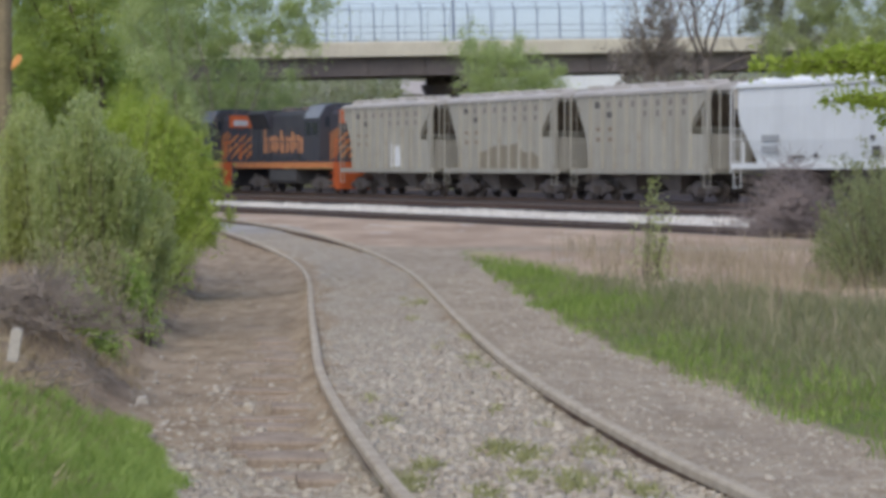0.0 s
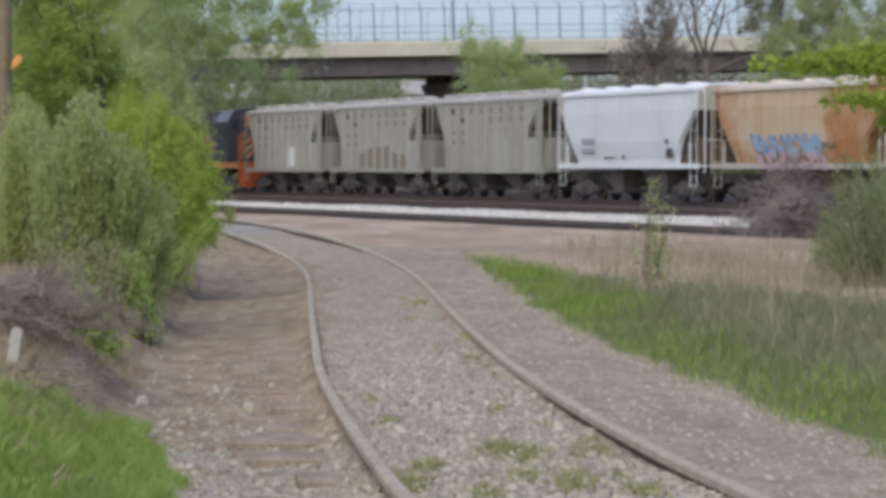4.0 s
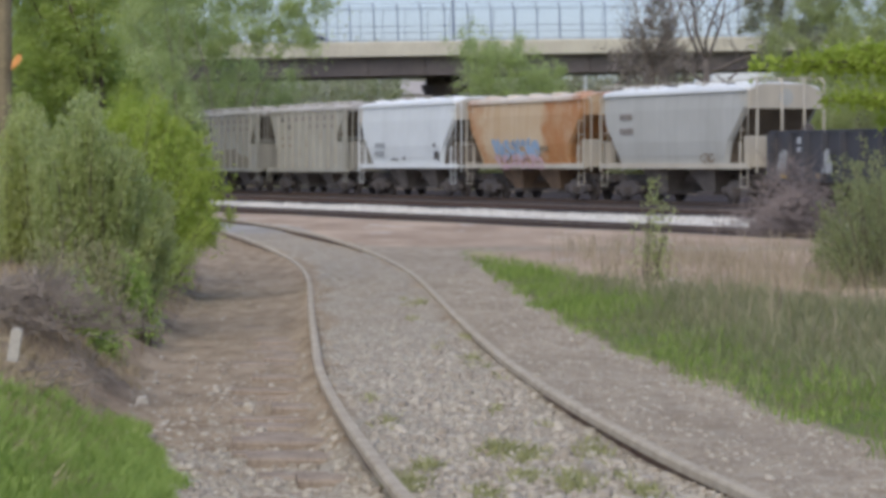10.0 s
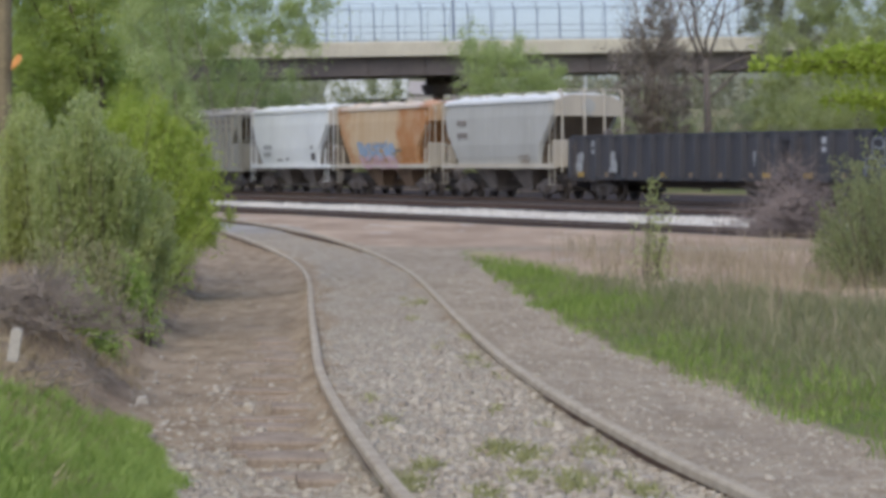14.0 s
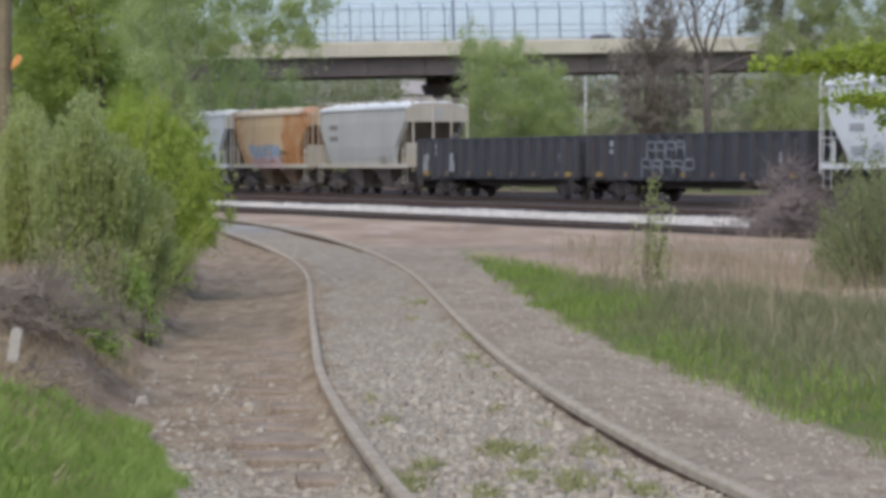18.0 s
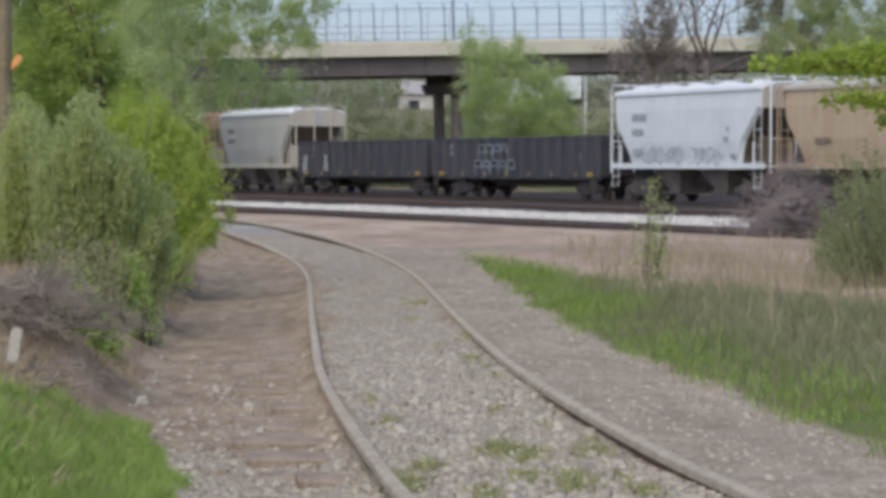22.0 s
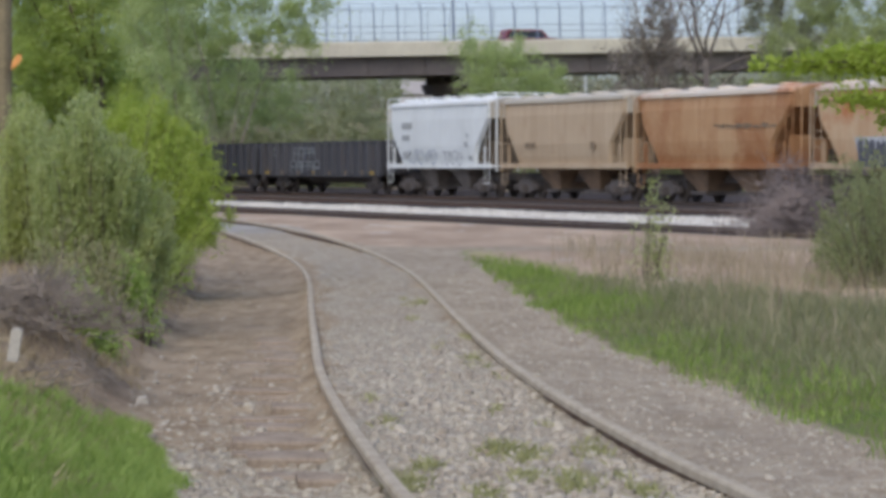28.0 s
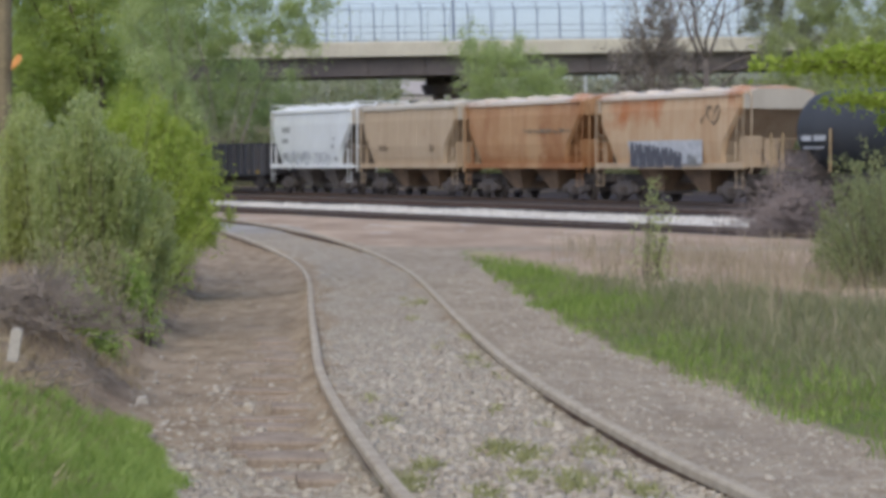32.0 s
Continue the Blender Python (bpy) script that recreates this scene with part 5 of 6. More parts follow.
    keep = (right > lim) & (x > 2.2) & (x < y * 0.18 + 0.4) & (rnd.uniform(size=len(x)) < (0.16 + 0.2 * wave(x, y, 23, 0.7)) * (0.4 + 1.3 * step(-1, 3, y - grass_end(x))) * (1 - 0.75 * step(40, 50, y)))
    v, f = blades(rnd, x[keep], y[keep], 0.30, 0.012, 0.4)
    tagged(part("dry_reeds", raw_mesh("dry_reeds", v, f), M_REED), "tall dry straw-coloured reeds", "reeds", kind="stuff")
    x, y = rnd.uniform(2.6, 8.5, 30000), rnd.uniform(20, 46, 30000)
    right = x - np.interp(y, VERGE[:, 0], VERGE[:, 1])
    keep = (right > 1.3) & (y < grass_end(x) - 0.5) & (x < y * 0.18 + 0.4) & (rnd.uniform(size=len(x)) < 0.4 + 0.4 * wave(x, y, 29, 0.9))
    v, f = blades(rnd, x[keep], y[keep], 0.24, 0.012, 0.5)
    tagged(part("rank_weeds", raw_mesh("rank_weeds", v, f), M_DRYOLIVE), "grey-green rank weeds behind the verge", "weeds", kind="stuff")
    x, y = rnd.uniform(1.8, 9.0, 3400), rnd.uniform(17, 46, 3400)
    right = x - np.interp(np.minimum(y, 46), VERGE[:, 0], VERGE[:, 1])
    keep = (right > 1.0 + 0.5 * rnd.uniform(size=len(x))) & (x < y * 0.18 + 0.4) & (wave(x, y, 36, 0.9) > -0.2)
    v, f = blades(rnd, x[keep], y[keep], 0.5, 0.010, 0.25)
    tagged(part("dead_stalks", raw_mesh("dead_stalks", v, f), M_REED), "upright straw-coloured dead stalks among the rough grass", "weeds", kind="stuff")
    # weeds between the rails
    spots = [(15.4, 0.3, 0.13, 230), (15.0, 0.47, 0.12, 200), (14.6, -0.08, 0.09, 120), (13.5, -0.16, 0.13, 220), (18.9, -0.53, 0.06, 45), (17.2, -0.36, 0.1, 60), (22.6, 0.26, 0.12, 70), (13.7, 0.42, 0.1, 120),
             (13.3, 0.66, 0.14, 240), (15.0, 0.84, 0.12, 110), (31, -0.26, 0.12, 60), (25.5, 0.24, 0.1, 60), (12.9, 0.2, 0.12, 140), (12.6, 0.95, 0.1, 120)]
    for i in range(14):
        yy = 11.5 + 22 * rnd.uniform() ** 1.3
        spots.append((yy, float(spur_x(yy)[0]) + rnd.uniform(0.3, 0.66), 0.07, int(rnd.uniform(10, 30))))
    vs, fs, k = [], [], 0
    for cy, cx, r, n in spots:
        x, y = rnd.normal(cx, r * 0.45, n), rnd.normal(cy, r * 2.0, n)
        v, f = blades(rnd, x, y, 0.075, 0.016, 0.9)
        vs.append(v)
        fs.append(f + k)
        k += len(v)
    tagged(part("track_weeds", raw_mesh("track_weeds", np.concatenate(vs), np.concatenate(fs)), M_WEED), "low green weeds between the rails", "weeds", kind="stuff")


def ballast():
    """Loose crushed stone between and beside the spur rails."""
    rnd = np.random.RandomState(9)
    n = 40000
    y = 9.5 + 44 * rnd.uniform(size=n) ** 2.3
    side = rnd.uniform(-0.68, 0.72, n)
    k = n // 4
    y[:k] = np.minimum(9.5 + rnd.exponential(2.8, k), 40)
    side[:k] = rnd.uniform(-2.2, -0.8, k)
    y[k:k + 2600] = 9.5 + 30 * rnd.uniform(size=2600) ** 1.2
    side[k:k + 2600] = rnd.uniform(0.85, 1.5, 2600)
    y[k + 2600:k + 9000] = 12 + 30 * rnd.uniform(size=6400) ** 1.2
    side[k + 2600:k + 9000] = -0.85 - 2.6 * rnd.uniform(size=6400) ** 1.1
    y[k + 9000:k + 13500] = 10 + 30 * rnd.uniform(size=4500) ** 1.4
    x = spur_x(y) + side
    edge = np.interp(y, VERGE[:, 0], VERGE[:, 1]) - rnd.exponential(0.25, n)
    x[k + 9000:k + 13500] = edge[k + 9000:k + 13500]
    left = np.interp(y, TOE[:, 0], TOE[:, 1]) - x
    keep = left < 1.0
    soil = (np.arange(len(x)) > k + 2600) & (np.arange(len(x)) < k + 9000)
    keep &= ~(soil & (rnd.uniform(size=n) < 0.6))
    x, y, soil = x[keep], y[keep], soil[keep]
    n = len(x)
    r = np.where(soil, 0.0075, np.where(x - spur_x(y) > 0.8, 0.0085, 0.0145 - 0.006 * step(19, 30, y))) * (0.5 + rnd.exponential(0.5, n)).clip(0.4, 2.4)
    cube = np.array([(-1, -1, -0.6), (1, -1, -0.6), (1, 1, -0.6), (-1, 1, -0.6), (-0.6, -0.7, 0.7), (0.7, -0.6, 0.6), (0.6, 0.7, 0.75), (-0.7, 0.6, 0.6)])
    v = cube[None] * r[:, None, None] * rnd.uniform(0.65, 1.3, (n, 8, 3))
    a = rnd.uniform(0, 6.283, n)
    c, s = np.cos(a)[:, None], np.sin(a)[:, None]
    vx, vy = v[:, :, 0] * c - v[:, :, 1] * s, v[:, :, 0] * s + v[:, :, 1] * c
    v = np.stack([vx + x[:, None], vy + y[:, None], v[:, :, 2] + ground_z(x, y)[:, None] + r[:, None] * (rnd.uniform(-0.35, 0.3, n)[:, None])], 2).reshape(-1, 3)
    q = np.array([(0, 3, 2, 1), (4, 5, 6, 7), (0, 1, 5, 4), (1, 2, 6, 5), (2, 3, 7, 6), (3, 0, 4, 7)])
    f = (np.arange(n)[:, None, None] * 8 + q[None]).reshape(-1, 4)
    tagged(part("ballast", raw_mesh("ballast", v, f), M_STONE), "pale crushed-stone ballast scattered round the rails", "gravel", kind="stuff")


def limestone():
    """Pale lumps along the strip between the tracks."""
    rnd = np.random.RandomState(19)
    n = 11000
    s, o = rnd.uniform(5, 88, n), -15.2 + 6.6 * rnd.beta(0.7, 0.7, n) + rnd.normal(0, 0.25, n)
    x, y = P0[0] + s * U[0] + o * N[0], P0[1] + s * U[1] + o * N[1]
    r = 0.024 * (0.5 + rnd.exponential(0.5, n)).clip(0.4, 2.2)
    cube = np.array([(-1, -1, -0.6), (1, -1, -0.6), (1, 1, -0.6), (-1, 1, -0.6), (-0.6, -0.7, 0.7), (0.7, -0.6, 0.6), (0.6, 0.7, 0.75), (-0.7, 0.6, 0.6)])
    v = cube[None] * r[:, None, None] * rnd.uniform(0.65, 1.3, (n, 8, 3))
    v = (v + np.stack([x, y, ground_z(x, y) + r * 0.2], 1)[:, None]).reshape(-1, 3)
    q = np.array([(0, 3, 2, 1), (4, 5, 6, 7), (0, 1, 5, 4), (1, 2, 6, 5), (2, 3, 7, 6), (3, 0, 4, 7)])
    f = (np.arange(n)[:, None, None] * 8 + q[None]).reshape(-1, 4)
    mat = Nodes("limestone")
    tone = mat.mix(mat.add("ShaderNodeNewGeometry").outputs["Random Per Island"], rgb(172, 164, 153), rgb(226, 221, 211))
    tagged(part("limestone", raw_mesh("limestone", v, f), mat.done(tone, 0.9)), "pale limestone lumps in a strip between the tracks", "gravel", kind="stuff")


def at_px(px, y):
    """World x that fits picture column px in the camera's view, at depth y."""
    return (px - 784) * y / 4775.0


def spot(px, py, y):
    """World place that fits picture column px and row py in the camera's view, at depth y."""
    return ((px - 784) * y / 4775.0, y, 1.47 - (py - 300) * y / 4775.0)


def outline_clumps(rnd, rows, y0, y1, r, step_px, inset=0):
    """Clump centres fitted to an outline in the camera's view; rows of (pixel row, from, to column)."""
    out = []
    py0, py1 = rows[0][0], rows[-1][0]
    py = py0
    while py <= py1:
        lo = np.interp(py, [q[0] for q in rows], [q[1] for q in rows])
        hi = np.interp(py, [q[0] for q in rows], [q[2] for q in rows])
        px = lo + rnd.uniform(0, step_px)
        while px < hi:
            y = rnd.uniform(y0, y1)
            x, yy, z = spot(px + rnd.uniform(-8, 8), py + rnd.uniform(-12, 12), y)
            out.append((x, yy, z, r * rnd.uniform(0.6, 1.25)))
            px += step_px * rnd.uniform(0.7, 1.3)
        py += step_px * 0.85
    return out


def leafy(label, name, category, base, clumps, leaves, leaf, mat, seed, stems=20, long=1.0, group="", stem_r=0.02, sub=14, plume=1.0, bark=None, loose=1.0):
    """A leafy plant: crown of many small clumps over stems that rise from its base. Clumps are in world metres."""
    rnd = np.random.RandomState(seed)
    t = thing(name, label, category, group, at=pose(*base))
    cl = np.array(clumps, float)
    cl[:, :3] -= np.array(base)
    sub_c, sub_r = [], []
    for x, y, z, r in cl:
        for i in range(sub):
            d = rnd.normal(size=3)
            d /= np.linalg.norm(d)
            sub_c.append(np.array((x, y, z)) + d * r * rnd.uniform(0.2, 1.3))
            sub_r.append(r * rnd.uniform(0.25, 0.7) * loose)
    m = Mesh()
    for i in range(stems):
        x, y, z, r = cl[rnd.randint(len(cl))]
        e = Vector((x, y, z + r * 0.5))
        b = Vector((rnd.uniform(-0.3, 0.3), rnd.uniform(-0.3, 0.3), -0.05))
        mid = Vector((e.x * 0.35, e.y * 0.35, e.z * 0.55)) + Vector(rnd.normal(size=3)) * 0.08
        m.tube([b, mid, e], [stem_r, stem_r * 0.7, stem_r * 0.25], 4)
    part("stem", m, bark or M_BARK, t)["kind"] = "stuff"
    v, f = leaf_cloud(rnd, sub_c, np.array(sub_r), leaves, leaf, 0.2 if plume == 1 else -1.4, long, plume)
    part("foliage", raw_mesh("foliage", v, f), mat, t)
    return t


def shooty(label, name, category, base, feet, rows, y0, y1, shoots, per, leaf, mat, seed, long=1.6, group="", lean=0.25):
    """A bush of many upright leafy shoots that fan out of a strip of ground; rows give the pixel outline in the
    camera's view that holds the tips.
    """
    rnd = np.random.RandomState(seed)
    t = thing(name, label, category, group, at=pose(*base))
    b0 = np.array(base)
    q = np.array(rows, float)
    m = Mesh()
    vs, n = [], 0
    for i in range(shoots):
        py = rnd.uniform(q[0, 0], q[-1, 0])
        lo, hi = np.interp(py, q[:, 0], q[:, 1]), np.interp(py, q[:, 0], q[:, 2])
        px = rnd.uniform(lo, hi) + rnd.normal(0, 8)
        y = rnd.uniform(y0, y1)
        tip = np.array(spot(px, py + rnd.normal(0, 20), y)) - b0
        fx = feet[0] + (feet[1] - feet[0]) * np.clip((px - q[:, 1].min()) / (q[:, 2].max() - q[:, 1].min()), 0, 1) + rnd.normal(0, 14)
        foot = np.array((at_px(fx, y), y, float(ground_z(np.array([at_px(fx, y)]), np.array([y]))[0]) - 0.03)) - b0
        bow = foot + (tip - foot) * 0.5 + np.array((rnd.normal(0, 0.05), rnd.normal(0, 0.05), 0.06))
        m.tube([foot, bow, tip], [0.007, 0.005, 0.002], 3)
        u = 1 - rnd.uniform(0, 1, (per, 1)) ** 1.3 * 0.85
        p = (1 - u) ** 2 * foot + 2 * u * (1 - u) * bow + u * u * tip
        p = p + rnd.normal(size=(per, 3)) * (0.035 + 0.06 * (1 - u)) * np.array((1, 1, 0.8))
        d = (tip - bow) / np.linalg.norm(tip - bow)
        a = d + rnd.normal(size=(per, 3)) * 0.55
        a /= np.linalg.norm(a, axis=1)[:, None]
        w = np.cross(a, rnd.normal(size=(per, 3)))
        w /= np.linalg.norm(w, axis=1)[:, None] + 1e-9
        s = leaf * rnd.uniform(0.6, 1.35, (per, 1))
        vs.append(np.stack([p - a * s * 0.5 * long, p + w * s * 0.28, p + a * s * 0.5 * long, p - w * s * 0.28], 1).reshape(-1, 3))
    part("stem", m, M_BARK, t)["kind"] = "stuff"
    v = np.concatenate(vs)
    part("foliage", raw_mesh("foliage", v, np.arange(len(v)).reshape(-1, 4)), mat, t)
    return t


def plants():
    rnd = random.Random(3)
    # bank beside the spur
    leafy("tall dense bright green leafy tree overhanging the bank", "bank_tree", "tree", (-4.6, 37, 0.7),
          outline_clumps(rnd, [(-120, 30, 160), (0, 25, 195), (90, 20, 212), (150, 20, 245), (200, 20, 258), (240, 20, 290), (300, 20, 335)], 36.3, 38, 0.32, 36), 125000, 0.046, M_LEAFY, 4, 30, stem_r=0.05, loose=1.45)
    leafy("bright yellow-green leafy bush leaning over the spur", "shrub", "shrub", (-3.9, 36, 0.5),
          outline_clumps(rnd, [(200, 190, 282), (235, 215, 332), (290, 225, 350), (330, 230, 360), (385, 250, 378), (425, 262, 358), (450, 265, 330)], 34, 35.3, 0.25, 27), 50000, 0.042, M_LIME, 5, 20, loose=1.3)
    shooty("grey-green willowy bush on the bank", "shrub", "shrub", (-3.35, 27.5, 0.45), (90, 245),
           [(195, 150, 165), (225, 120, 190), (250, 60, 215), (275, 50, 250), (320, 75, 290), (390, 75, 315), (440, 95, 285), (480, 110, 235)], 26.6, 28.4, 230, 210, 0.042, M_WILLOW, 6)
    shooty("soft green bush at the field edge of the bank", "shrub", "shrub", (-4.4, 29, 0.6), (0, 110),
           [(190, 15, 60), (240, 5, 85), (330, 0, 100), (430, 0, 120)], 28.0, 29.8, 150, 200, 0.042, M_SALLOW, 7)
    shooty("fresh green nettles on the bank", "weed_clump", "weeds", (-2.95, 22, 0.45), (100, 175), [(540, 120, 175), (570, 105, 190), (605, 110, 180)], 21.6, 22.4, 80, 60, 0.034, M_GRASS, 8)
    shooty("fresh green nettles hanging down the bank", "weed_clump", "weeds", (-3.0, 25.4, 0.35), (205, 270), [(470, 212, 250), (510, 205, 262), (555, 215, 252)], 25, 25.6, 60, 70, 0.034, M_GRASS, 9)
    shooty("green weeds along the top of the bank", "weed_clump", "weeds", (-3.5, 33, 0.3), (225, 290), [(420, 250, 362), (455, 250, 345), (480, 260, 315)], 31, 34, 60, 70, 0.04, M_LEAFY, 14)
    shooty("yellow-green sprigs leaning from the bank thicket", "shrub", "shrub", (-3.7, 34.5, 0.3), (215, 285),
           [(180, 220, 280), (215, 230, 318), (250, 250, 352), (340, 260, 358), (400, 270, 388), (440, 280, 380)], 33.2, 34.6, 90, 120, 0.042, M_LIME, 16, long=1.2)
    shooty("soft grey-green undergrowth at the foot of the bank bushes", "undergrowth", "shrub", (-3.1, 25.5, 0.4), (60, 215), [(430, 60, 240), (470, 70, 235), (510, 90, 215)], 24.4, 26.4, 55, 50, 0.034, M_DRYOLIVE, 17)
    # trees by the overpass
    leafy("pale green tree with a loose spring crown by the overpass", "tree", "tree", (at_px(910, 165), 165, 0),
          outline_clumps(rnd, [(72, 825, 870), (95, 825, 935), (130, 825, 985), (180, 830, 1005), (250, 830, 1030)], 162, 168, 0.9, 26), 64000, 0.12, M_FARLEAF, 11, 14, stem_r=0.04, bark=M_TWIG, loose=1.5)
    for k, (rows, y, n) in enumerate(((((-90, 330, 520), (-20, 200, 575), (40, 200, 575), (85, 230, 540), (110, 240, 440)), 150, 12000), (((10, 230, 400), (80, 190, 420), (150, 210, 520), (220, 230, 520)), 158, 11000),
                                      (((-40, 210, 330), (60, 190, 330), (140, 200, 340), (240, 250, 380)), 140, 9000))):
        leafy("tall pale green tree with a thin spring crown", "tree", "tree", (at_px(400 - 40 * k, y), y, 0), outline_clumps(rnd, list(rows), y - 4, y + 4, 0.85, 40), int(n * 4), 0.14, M_FARLEAF, 30 + k, 10, group="trees by the overpass", stem_r=0.035, bark=M_TWIG, loose=2.0)
    for k, (rows, y, n) in enumerate(((((-60, 1420, 1700), (20, 1400, 1700), (90, 1370, 1700), (150, 1340, 1700), (240, 1290, 1700)), 172, 20000), (((40, 1480, 1650), (120, 1440, 1650), (220, 1400, 1650)), 160, 9000), (((-30, 1330, 1480), (20, 1318, 1480), (50, 1335, 1480), (85, 1365, 1480)), 190, 9000))):
        leafy("olive-green leafy tree on the slope by the overpass", "tree", "tree", (at_px(1500, y), y, 0), outline_clumps(rnd, list(rows), y - 4, y + 4, 0.9, 40), int(n * 4), 0.14, M_GREYTREE if k == 2 else M_FAROLIVE, 40 + k, 10, group="trees by the overpass", stem_r=0.035, bark=M_TWIG, loose=1.8)
    tree("bare brown vine-hung tree beside the overpass", (at_px(1158, 172), 172, 0), 9.5, 0.22, 900, 0.13, M_VINE, 0.5, 12, 4, 0.22, M_TWIG, kids=(10, 6, 4, 3), start=0.25, name="bare_tree", long=2.4)
    leafy("matted brown vine hanging over a bare tree", "vine", "vine", (at_px(1158, 171), 171, 0),
          outline_clumps(rnd, [(-5, 1155, 1170), (45, 1138, 1186), (85, 1105, 1200), (110, 1092, 1212), (150, 1100, 1216), (240, 1105, 1225)], 170, 173, 0.55, 18), 19000, 0.08, M_VINE, 15, 40, long=3.6, stem_r=0.05)
    rn = np.random.RandomState(13)
    t = thing("bare_tree", "bare forked tree with open branches beside the overpass", "tree", at=pose(at_px(1250, 175), 175, 0))
    part("trunk", Mesh().tube([(0, 0, -0.1), (0.1, 0, 4.5), (-0.05, 0, 8.6)], [0.3, 0.25, 0.2], 8), M_GREYBARK, t, smooth=True)
    for k, (lean, up, length) in enumerate((((-0.55, 0.1), 8.3, 5.5), ((-0.12, -0.2), 8.5, 6.5), ((0.12, 0.2), 8.5, 6.5), ((0.5, 0.0), 8.2, 5.5), ((1.1, -0.1), 7.6, 5.0), ((-1.2, 0.1), 7.0, 3.6), ((1.5, 0.3), 6.0, 3.5))):
        segs, tips = limbs(rn, (0, 0, up), length, 0.75, lean, 2, 0.13, (5, 4), 0.25)
        m = Mesh()
        for level, pts, rad in segs:
            m.tube(pts, [max(q, 0.018) for q in rad], 5)
        part("branch", m, M_GREYBARK, t, smooth=True)
    # overhanging branch, its trunk out of view
    rn = np.random.RandomState(50)
    t = thing("maple_tree", "bright lime-green leafy branches reaching over the verge", "tree", at=pose(5.6, 25, 0.0))
    m = Mesh()
    m.tube([(0, 0, -0.1), (0.05, 0, 1.5), (-0.1, 0, 3.2)], [0.12, 0.1, 0.05], 7)
    tips = []
    ends = [(1335, 118), (1370, 108), (1400, 118), (1430, 106), (1460, 98), (1490, 92), (1520, 88), (1550, 95), (1480, 120), (1520, 118), (1560, 130), (1462, 178), (1500, 172), (1540, 185), (1562, 215)]
    for px, py in ends:
        e = Vector(spot(px, py, 25 + rn.uniform(-0.6, 0.6))) - Vector((5.6, 25, 0))
        s = Vector((-0.05, 0, e.z - 0.25))
        mid = s.lerp(e, 0.55) + Vector((0, 0, 0.1))
        m.tube([s, mid, e], [0.025, 0.014, 0.005], 5)
        for j in range(7):
            tips.append(mid.lerp(e, 0.25 + 0.75 * j / 6))
    part("trunk", m, M_BARK, t)
    v, f = leaf_cloud(rn, [tuple(p) for p in tips], np.full(len(tips), 0.11), 6600, 0.054)
    part("crown", raw_mesh("crown", v, f), M_MAPLE, t)
    # right-hand shrubs
    shooty("grey-green twiggy shrub among the dry reeds", "shrub", "shrub", (at_px(1545, 36), 36, 0), (1500, 1590),
           [(280, 1500, 1600), (320, 1475, 1600), (400, 1455, 1600), (470, 1438, 1600), (530, 1425, 1600), (570, 1440, 1600)], 33, 36.5, 240, 95, 0.038, M_OLIVE, 8)
    shooty("slender grey-green sapling in the verge", "sapling", "sapling", (at_px(1157, 36), 36, 0), (1150, 1165),
           [(330, 1140, 1182), (360, 1134, 1186), (430, 1134, 1180), (480, 1140, 1172)], 35.9, 36.1, 18, 60, 0.034, M_WILLOW, 9)



def twig_pile(label, base, w, d, h, n, seed, mat=None, r=0.008, name="brush_pile"):
    rnd = random.Random(seed)
    t = thing(name, label, "brush", at=pose(*base))
    m = Mesh()
    for i in range(n):
        p = Vector((rnd.gauss(0, w / 3), rnd.gauss(0, d / 3), 0))
        top = h * math.exp(-(p.x / w * 2) ** 2) * rnd.uniform(0.0, 1.0)
        a, e = rnd.uniform(0, 6.28), rnd.uniform(-0.3, 1.0)
        l = rnd.uniform(0.2, 0.6) * (w + h) * 0.35
        dr = Vector((math.cos(a) * math.cos(e), math.sin(a) * math.cos(e), math.sin(e)))
        q = p + Vector((0, 0, top))
        m.tube([q, q + dr * l * 0.5 + Vector((rnd.uniform(-1, 1), 0, rnd.uniform(-1, 1))) * l * 0.08, q + dr * l], [r, r * 0.8, r * 0.4], 3)
    for i in range(12):
        a, l = rnd.uniform(0, 6.28), rnd.uniform(0.5, 1.0) * (w + h) * 0.45
        q = Vector((rnd.gauss(0, w / 4), rnd.gauss(0, d / 4), h * rnd.uniform(0.2, 0.7)))
        e = Vector((math.cos(a), math.sin(a), rnd.uniform(-0.25, 0.35)))
        part("branch", Mesh().tube([q - e * l * 0.5, q + Vector((0, 0, 0.05 * l)), q + e * l * 0.5], [r * 2.2, r * 1.8, r], 5), mat or M_TWIG, t)
    part("brushwood", m, mat or M_TWIG, t)["kind"] = "stuff"
    return t


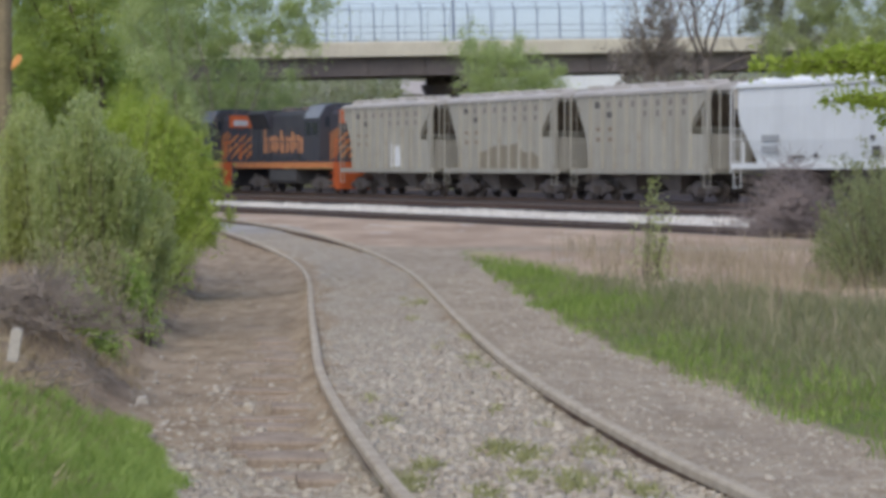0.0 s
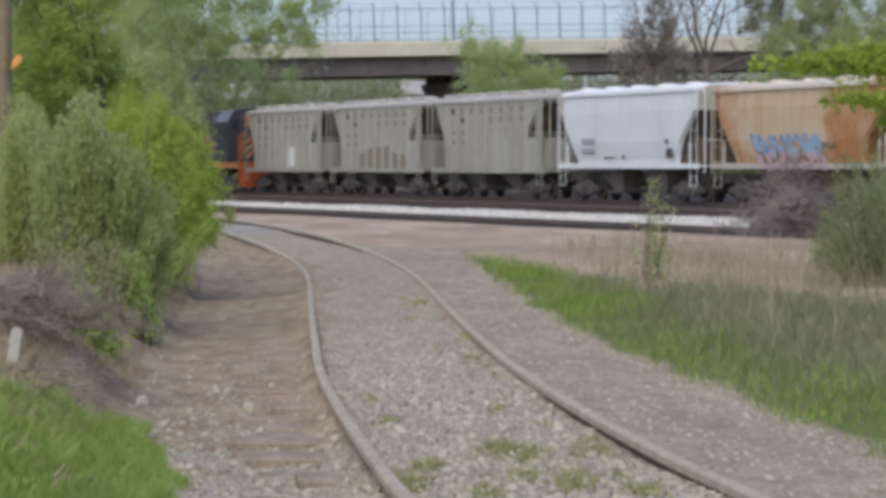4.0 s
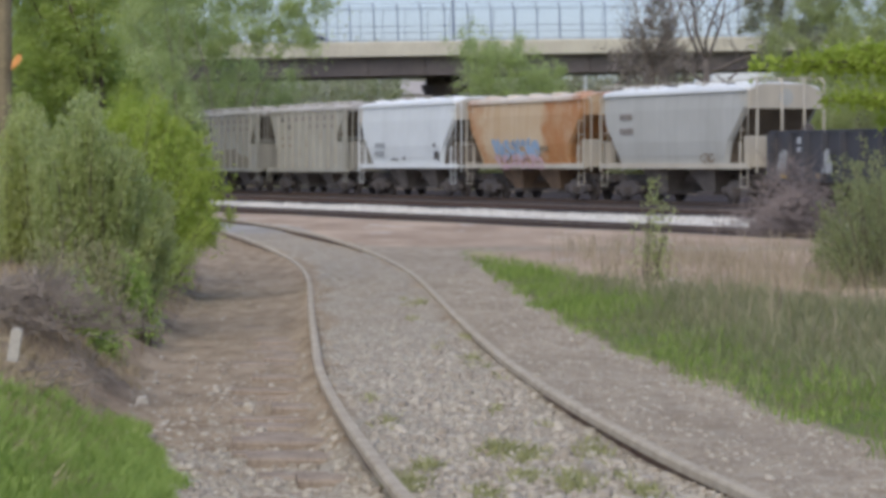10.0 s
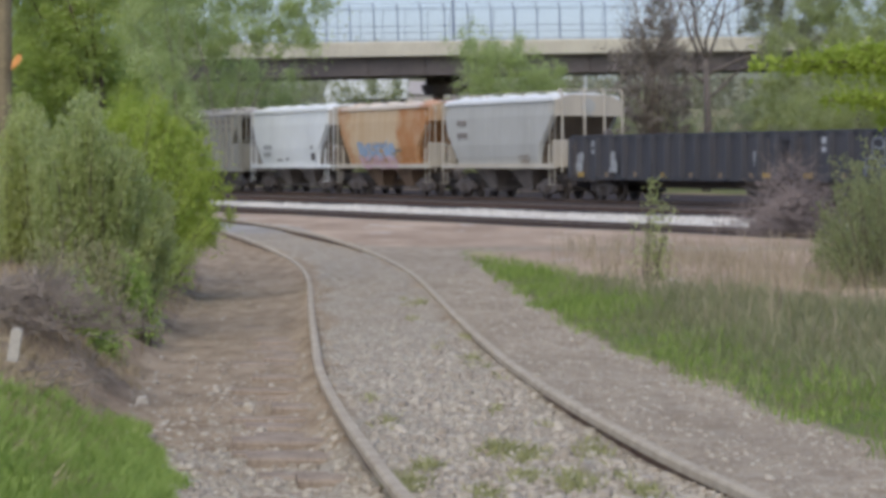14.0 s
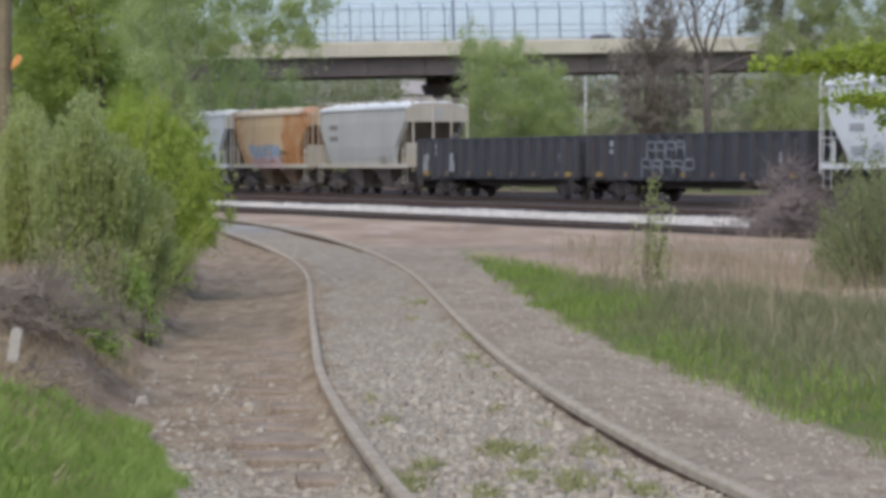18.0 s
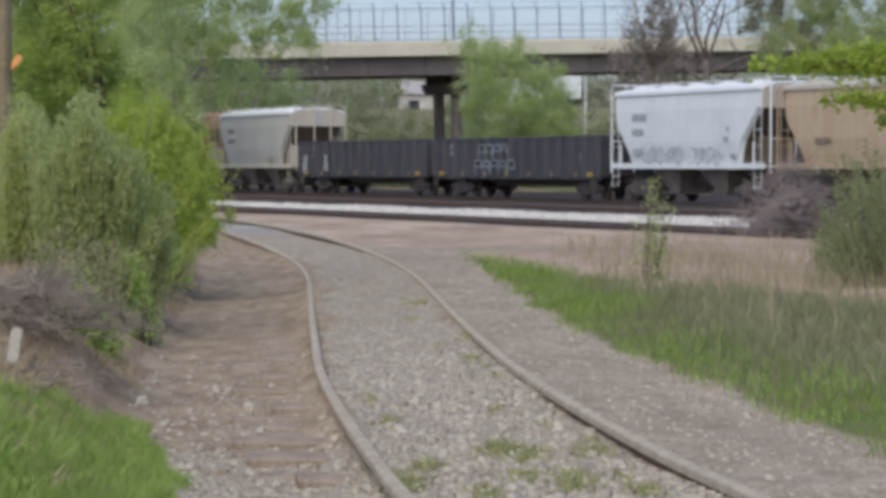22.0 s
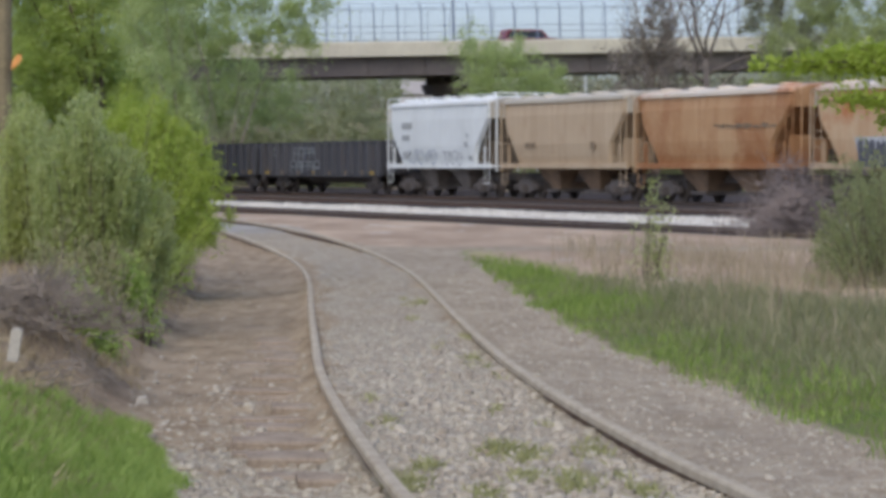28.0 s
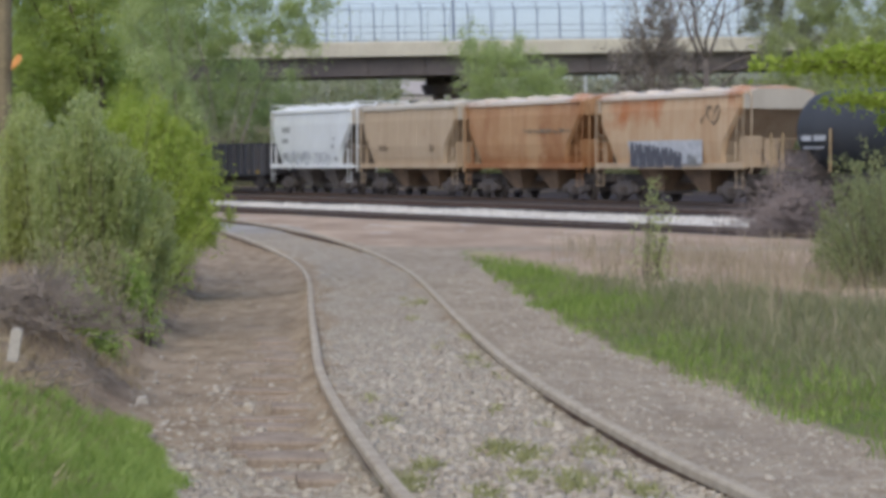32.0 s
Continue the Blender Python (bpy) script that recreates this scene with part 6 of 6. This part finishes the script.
def small_things():
    twig_pile("heap of dead grey-brown brushwood on the bank", (at_px(50, 19.5), 19.5, float(ground_z(np.array([at_px(50, 19.5)]), np.array([19.5]))[0]) - 0.02), 1.15, 1.4, 0.40, 1100, 1, r=0.005)
    twig_pile("low scatter of dead brushwood and stalks on the bank", (at_px(40, 15.2), 15.2, float(ground_z(np.array([at_px(40, 15.2)]), np.array([15.2]))[0]) - 0.03), 0.75, 2.0, 0.12, 90, 4, r=0.004)
    twig_pile("tangle of dead brown brush beside the sidings", (at_px(1410, 58), 58, 0.0), 1.5, 1.5, 0.95, 1500, 2, M_BRUSH, r=0.011)
    twig_pile("thicket of bare brown stems before the sidings", (at_px(1400, 62), 62, 0.0), 2.0, 1.5, 1.7, 900, 3, M_BRUSH, r=0.007)
    st = thing("wooden_stake", "short bleached wooden stake leaning in the grass", "stake", at=pose(at_px(20, 12.5), 12.5, 0.58, 4, 10, 0))
    part("post", Mesh().prism([(-0.025, 0), (0.025, 0), (0.025, 0.15), (0.0, 0.16), (-0.025, 0.15)], -0.015, 0.015), M_WOOD, st)
    M_FLAG = plain("orange_marker", rgb(226, 160, 92), rgb(206, 140, 80), 3.0, 0.7)
    ut = thing("utility_pole", "weathered wooden utility pole with orange marker", "utility pole", at=pose(at_px(2, 30), 30, 0.4))
    part("pole", Mesh().tube([(0, 0, 0), (0.02, 0, 4), (0.0, 0, 8)], [0.12, 0.11, 0.09], 10), plain("brown_pole", rgb(146, 132, 104), rgb(112, 100, 80), 4.0, 0.95), ut)
    part("marker_flag", Mesh().prism([(0.14, 2.17), (0.2, 2.21), (0.26, 2.28), (0.25, 2.34), (0.19, 2.33), (0.15, 2.26)], -0.16, -0.14), M_FLAG, ut, "orange marker flag")
    rk = thing("broken_block", "broken pale concrete lump at the foot of the bank", "rubble", at=pose(at_px(250, 17.2), 17.2, 0.0))
    part("lump", Mesh().rings([[(-0.04, -0.03, -0.03), (0.045, -0.02, -0.03), (0.04, 0.04, -0.03), (-0.03, 0.03, -0.03)], [(-0.025, -0.02, 0.02), (0.03, -0.025, 0.012), (0.02, 0.02, 0.026), (-0.02, 0.02, 0.015)]]), M_WOOD, rk)
    pl = thing("light_pole", "slim white pole beyond the overpass", "pole", at=pose(at_px(1036, 232), 232, 0))
    part("pole", Mesh().tube([(0, 0, 0), (0, 0, 9.8)], [0.1, 0.08], 8), M_WHITE, pl)


def distance():
    """The embanked road, woods and houses beyond the overpass."""
    bank = Mesh().prism([(232, -1), (260, -1), (252, 6.75), (236, 6.75)], -360, 360, "x")
    tagged(part("road_embankment", bank, M_FILL), "grassy embankment carrying a road behind the overpass", "embankment", kind="structure")
    # Added slope: fills the thicket's dark gaps with a pale haze tone.
    hx, hy = np.meshgrid(np.arange(-420, 421, 6.0), np.arange(264, 344, 3.0))
    hz = 12.4 * step(262, 284, hy) + 0.5 * wave(hx, hy, 61, 0.25) + 0.8 * wave(hx, hy, 62, 0.05) - 1.0
    i = (np.arange(hx.shape[0] - 1)[:, None] * hx.shape[1] + np.arange(hx.shape[1] - 1)[None]).ravel()
    hill = raw_mesh("hillside", np.stack([hx.ravel(), hy.ravel(), hz.ravel()], 1), np.stack([i, i + 1, i + hx.shape[1] + 1, i + hx.shape[1]], 1))
    hill.shade_smooth()
    tagged(part("hillside", hill, plain("haze_backing_slope", rgb(134, 133, 116), rgb(116, 120, 102), 0.12, 0.95)), "olive-grey slope added behind the embanked road, toned for haze", "hillside", kind="structure")
    ho = thing("house", "pale rendered house beyond the embanked road", "house", at=pose(at_px(768, 258), 258, 0))
    part("wall", Mesh().box(-3.4, 2.9, -2.5, 2.5, 0, 8.6), plain("pale_render", rgb(206, 196, 186), rgb(188, 178, 168), 0.5, 0.9), ho)
    part("roof", Mesh().prism([(-2.9, 8.6), (2.9, 8.6), (0, 9.9)], -3.8, 3.3, "x"), plain("slate_roof", rgb(176, 168, 162), rgb(154, 147, 143), 1.0, 0.9), ho)
    for x in (-2.4, 1.2):
        part("window", Mesh().box(x, x + 1.0, -2.54, -2.48, 6.9, 8.0), M_GLASS, ho)
    rnd = np.random.RandomState(70)
    cs, rs = [], []
    for i in range(1800):
        px = rnd.uniform(-100, 1700)
        y = rnd.uniform(222, 231)
        h = rnd.uniform(3.2, 8.4) if px > 708 else rnd.uniform(5.5, 12.6)
        cs.append((at_px(px, y), y, rnd.uniform(0.4, h)))
        rs.append(rnd.uniform(0.6, 1.3))
    v, f = leaf_cloud(rnd, cs, np.array(rs), 130000, 0.3)
    # Scrub leaf colour lifted to suggest haze below the deck.
    tagged(part("far_scrub", raw_mesh("far_scrub", v, f), leaf_mat("hazed_scrub_leaf", rgb(166, 170, 138), rgb(184, 185, 156), 0.6)), "olive-green scrub along the embankment", "scrub", kind="stuff")
    cs, rs = [], []
    for i in range(1300):
        px, y = rnd.uniform(-250, 1800), rnd.uniform(262, 272)
        cs.append((at_px(px, y), y, rnd.uniform(4.5, 10.8)))
        rs.append(rnd.uniform(0.8, 1.6))
    v, f = leaf_cloud(rnd, cs, np.array(rs), 60000, 0.5)
    # Thicket leaves paled, their colour doing the work of haze.
    tagged(part("thicket", raw_mesh("thicket", v, f), leaf_mat("hazed_thicket_leaf", rgb(166, 164, 146), rgb(184, 182, 162))), "brownish-green thicket behind the embanked road", "thicket", kind="stuff")
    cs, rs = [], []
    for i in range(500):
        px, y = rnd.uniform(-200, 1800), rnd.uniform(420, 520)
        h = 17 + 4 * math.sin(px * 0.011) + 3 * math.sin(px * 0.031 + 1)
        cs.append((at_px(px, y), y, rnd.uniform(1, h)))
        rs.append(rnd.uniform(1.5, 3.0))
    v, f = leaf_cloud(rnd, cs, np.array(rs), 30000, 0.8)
    # Distance haze is painted into these leaf colours.
    tagged(part("far_wood", raw_mesh("far_wood", v, f), leaf_mat("haze_painted_leaf", rgb(140, 150, 132), rgb(160, 166, 150))), "distant spring woodland with haze painted into its leaves", "woodland", kind="stuff")


ground()
tracks()
overpass()
road_vehicles()
train()
ballast()
limestone()
grass()
plants()
small_things()
distance()
motions()
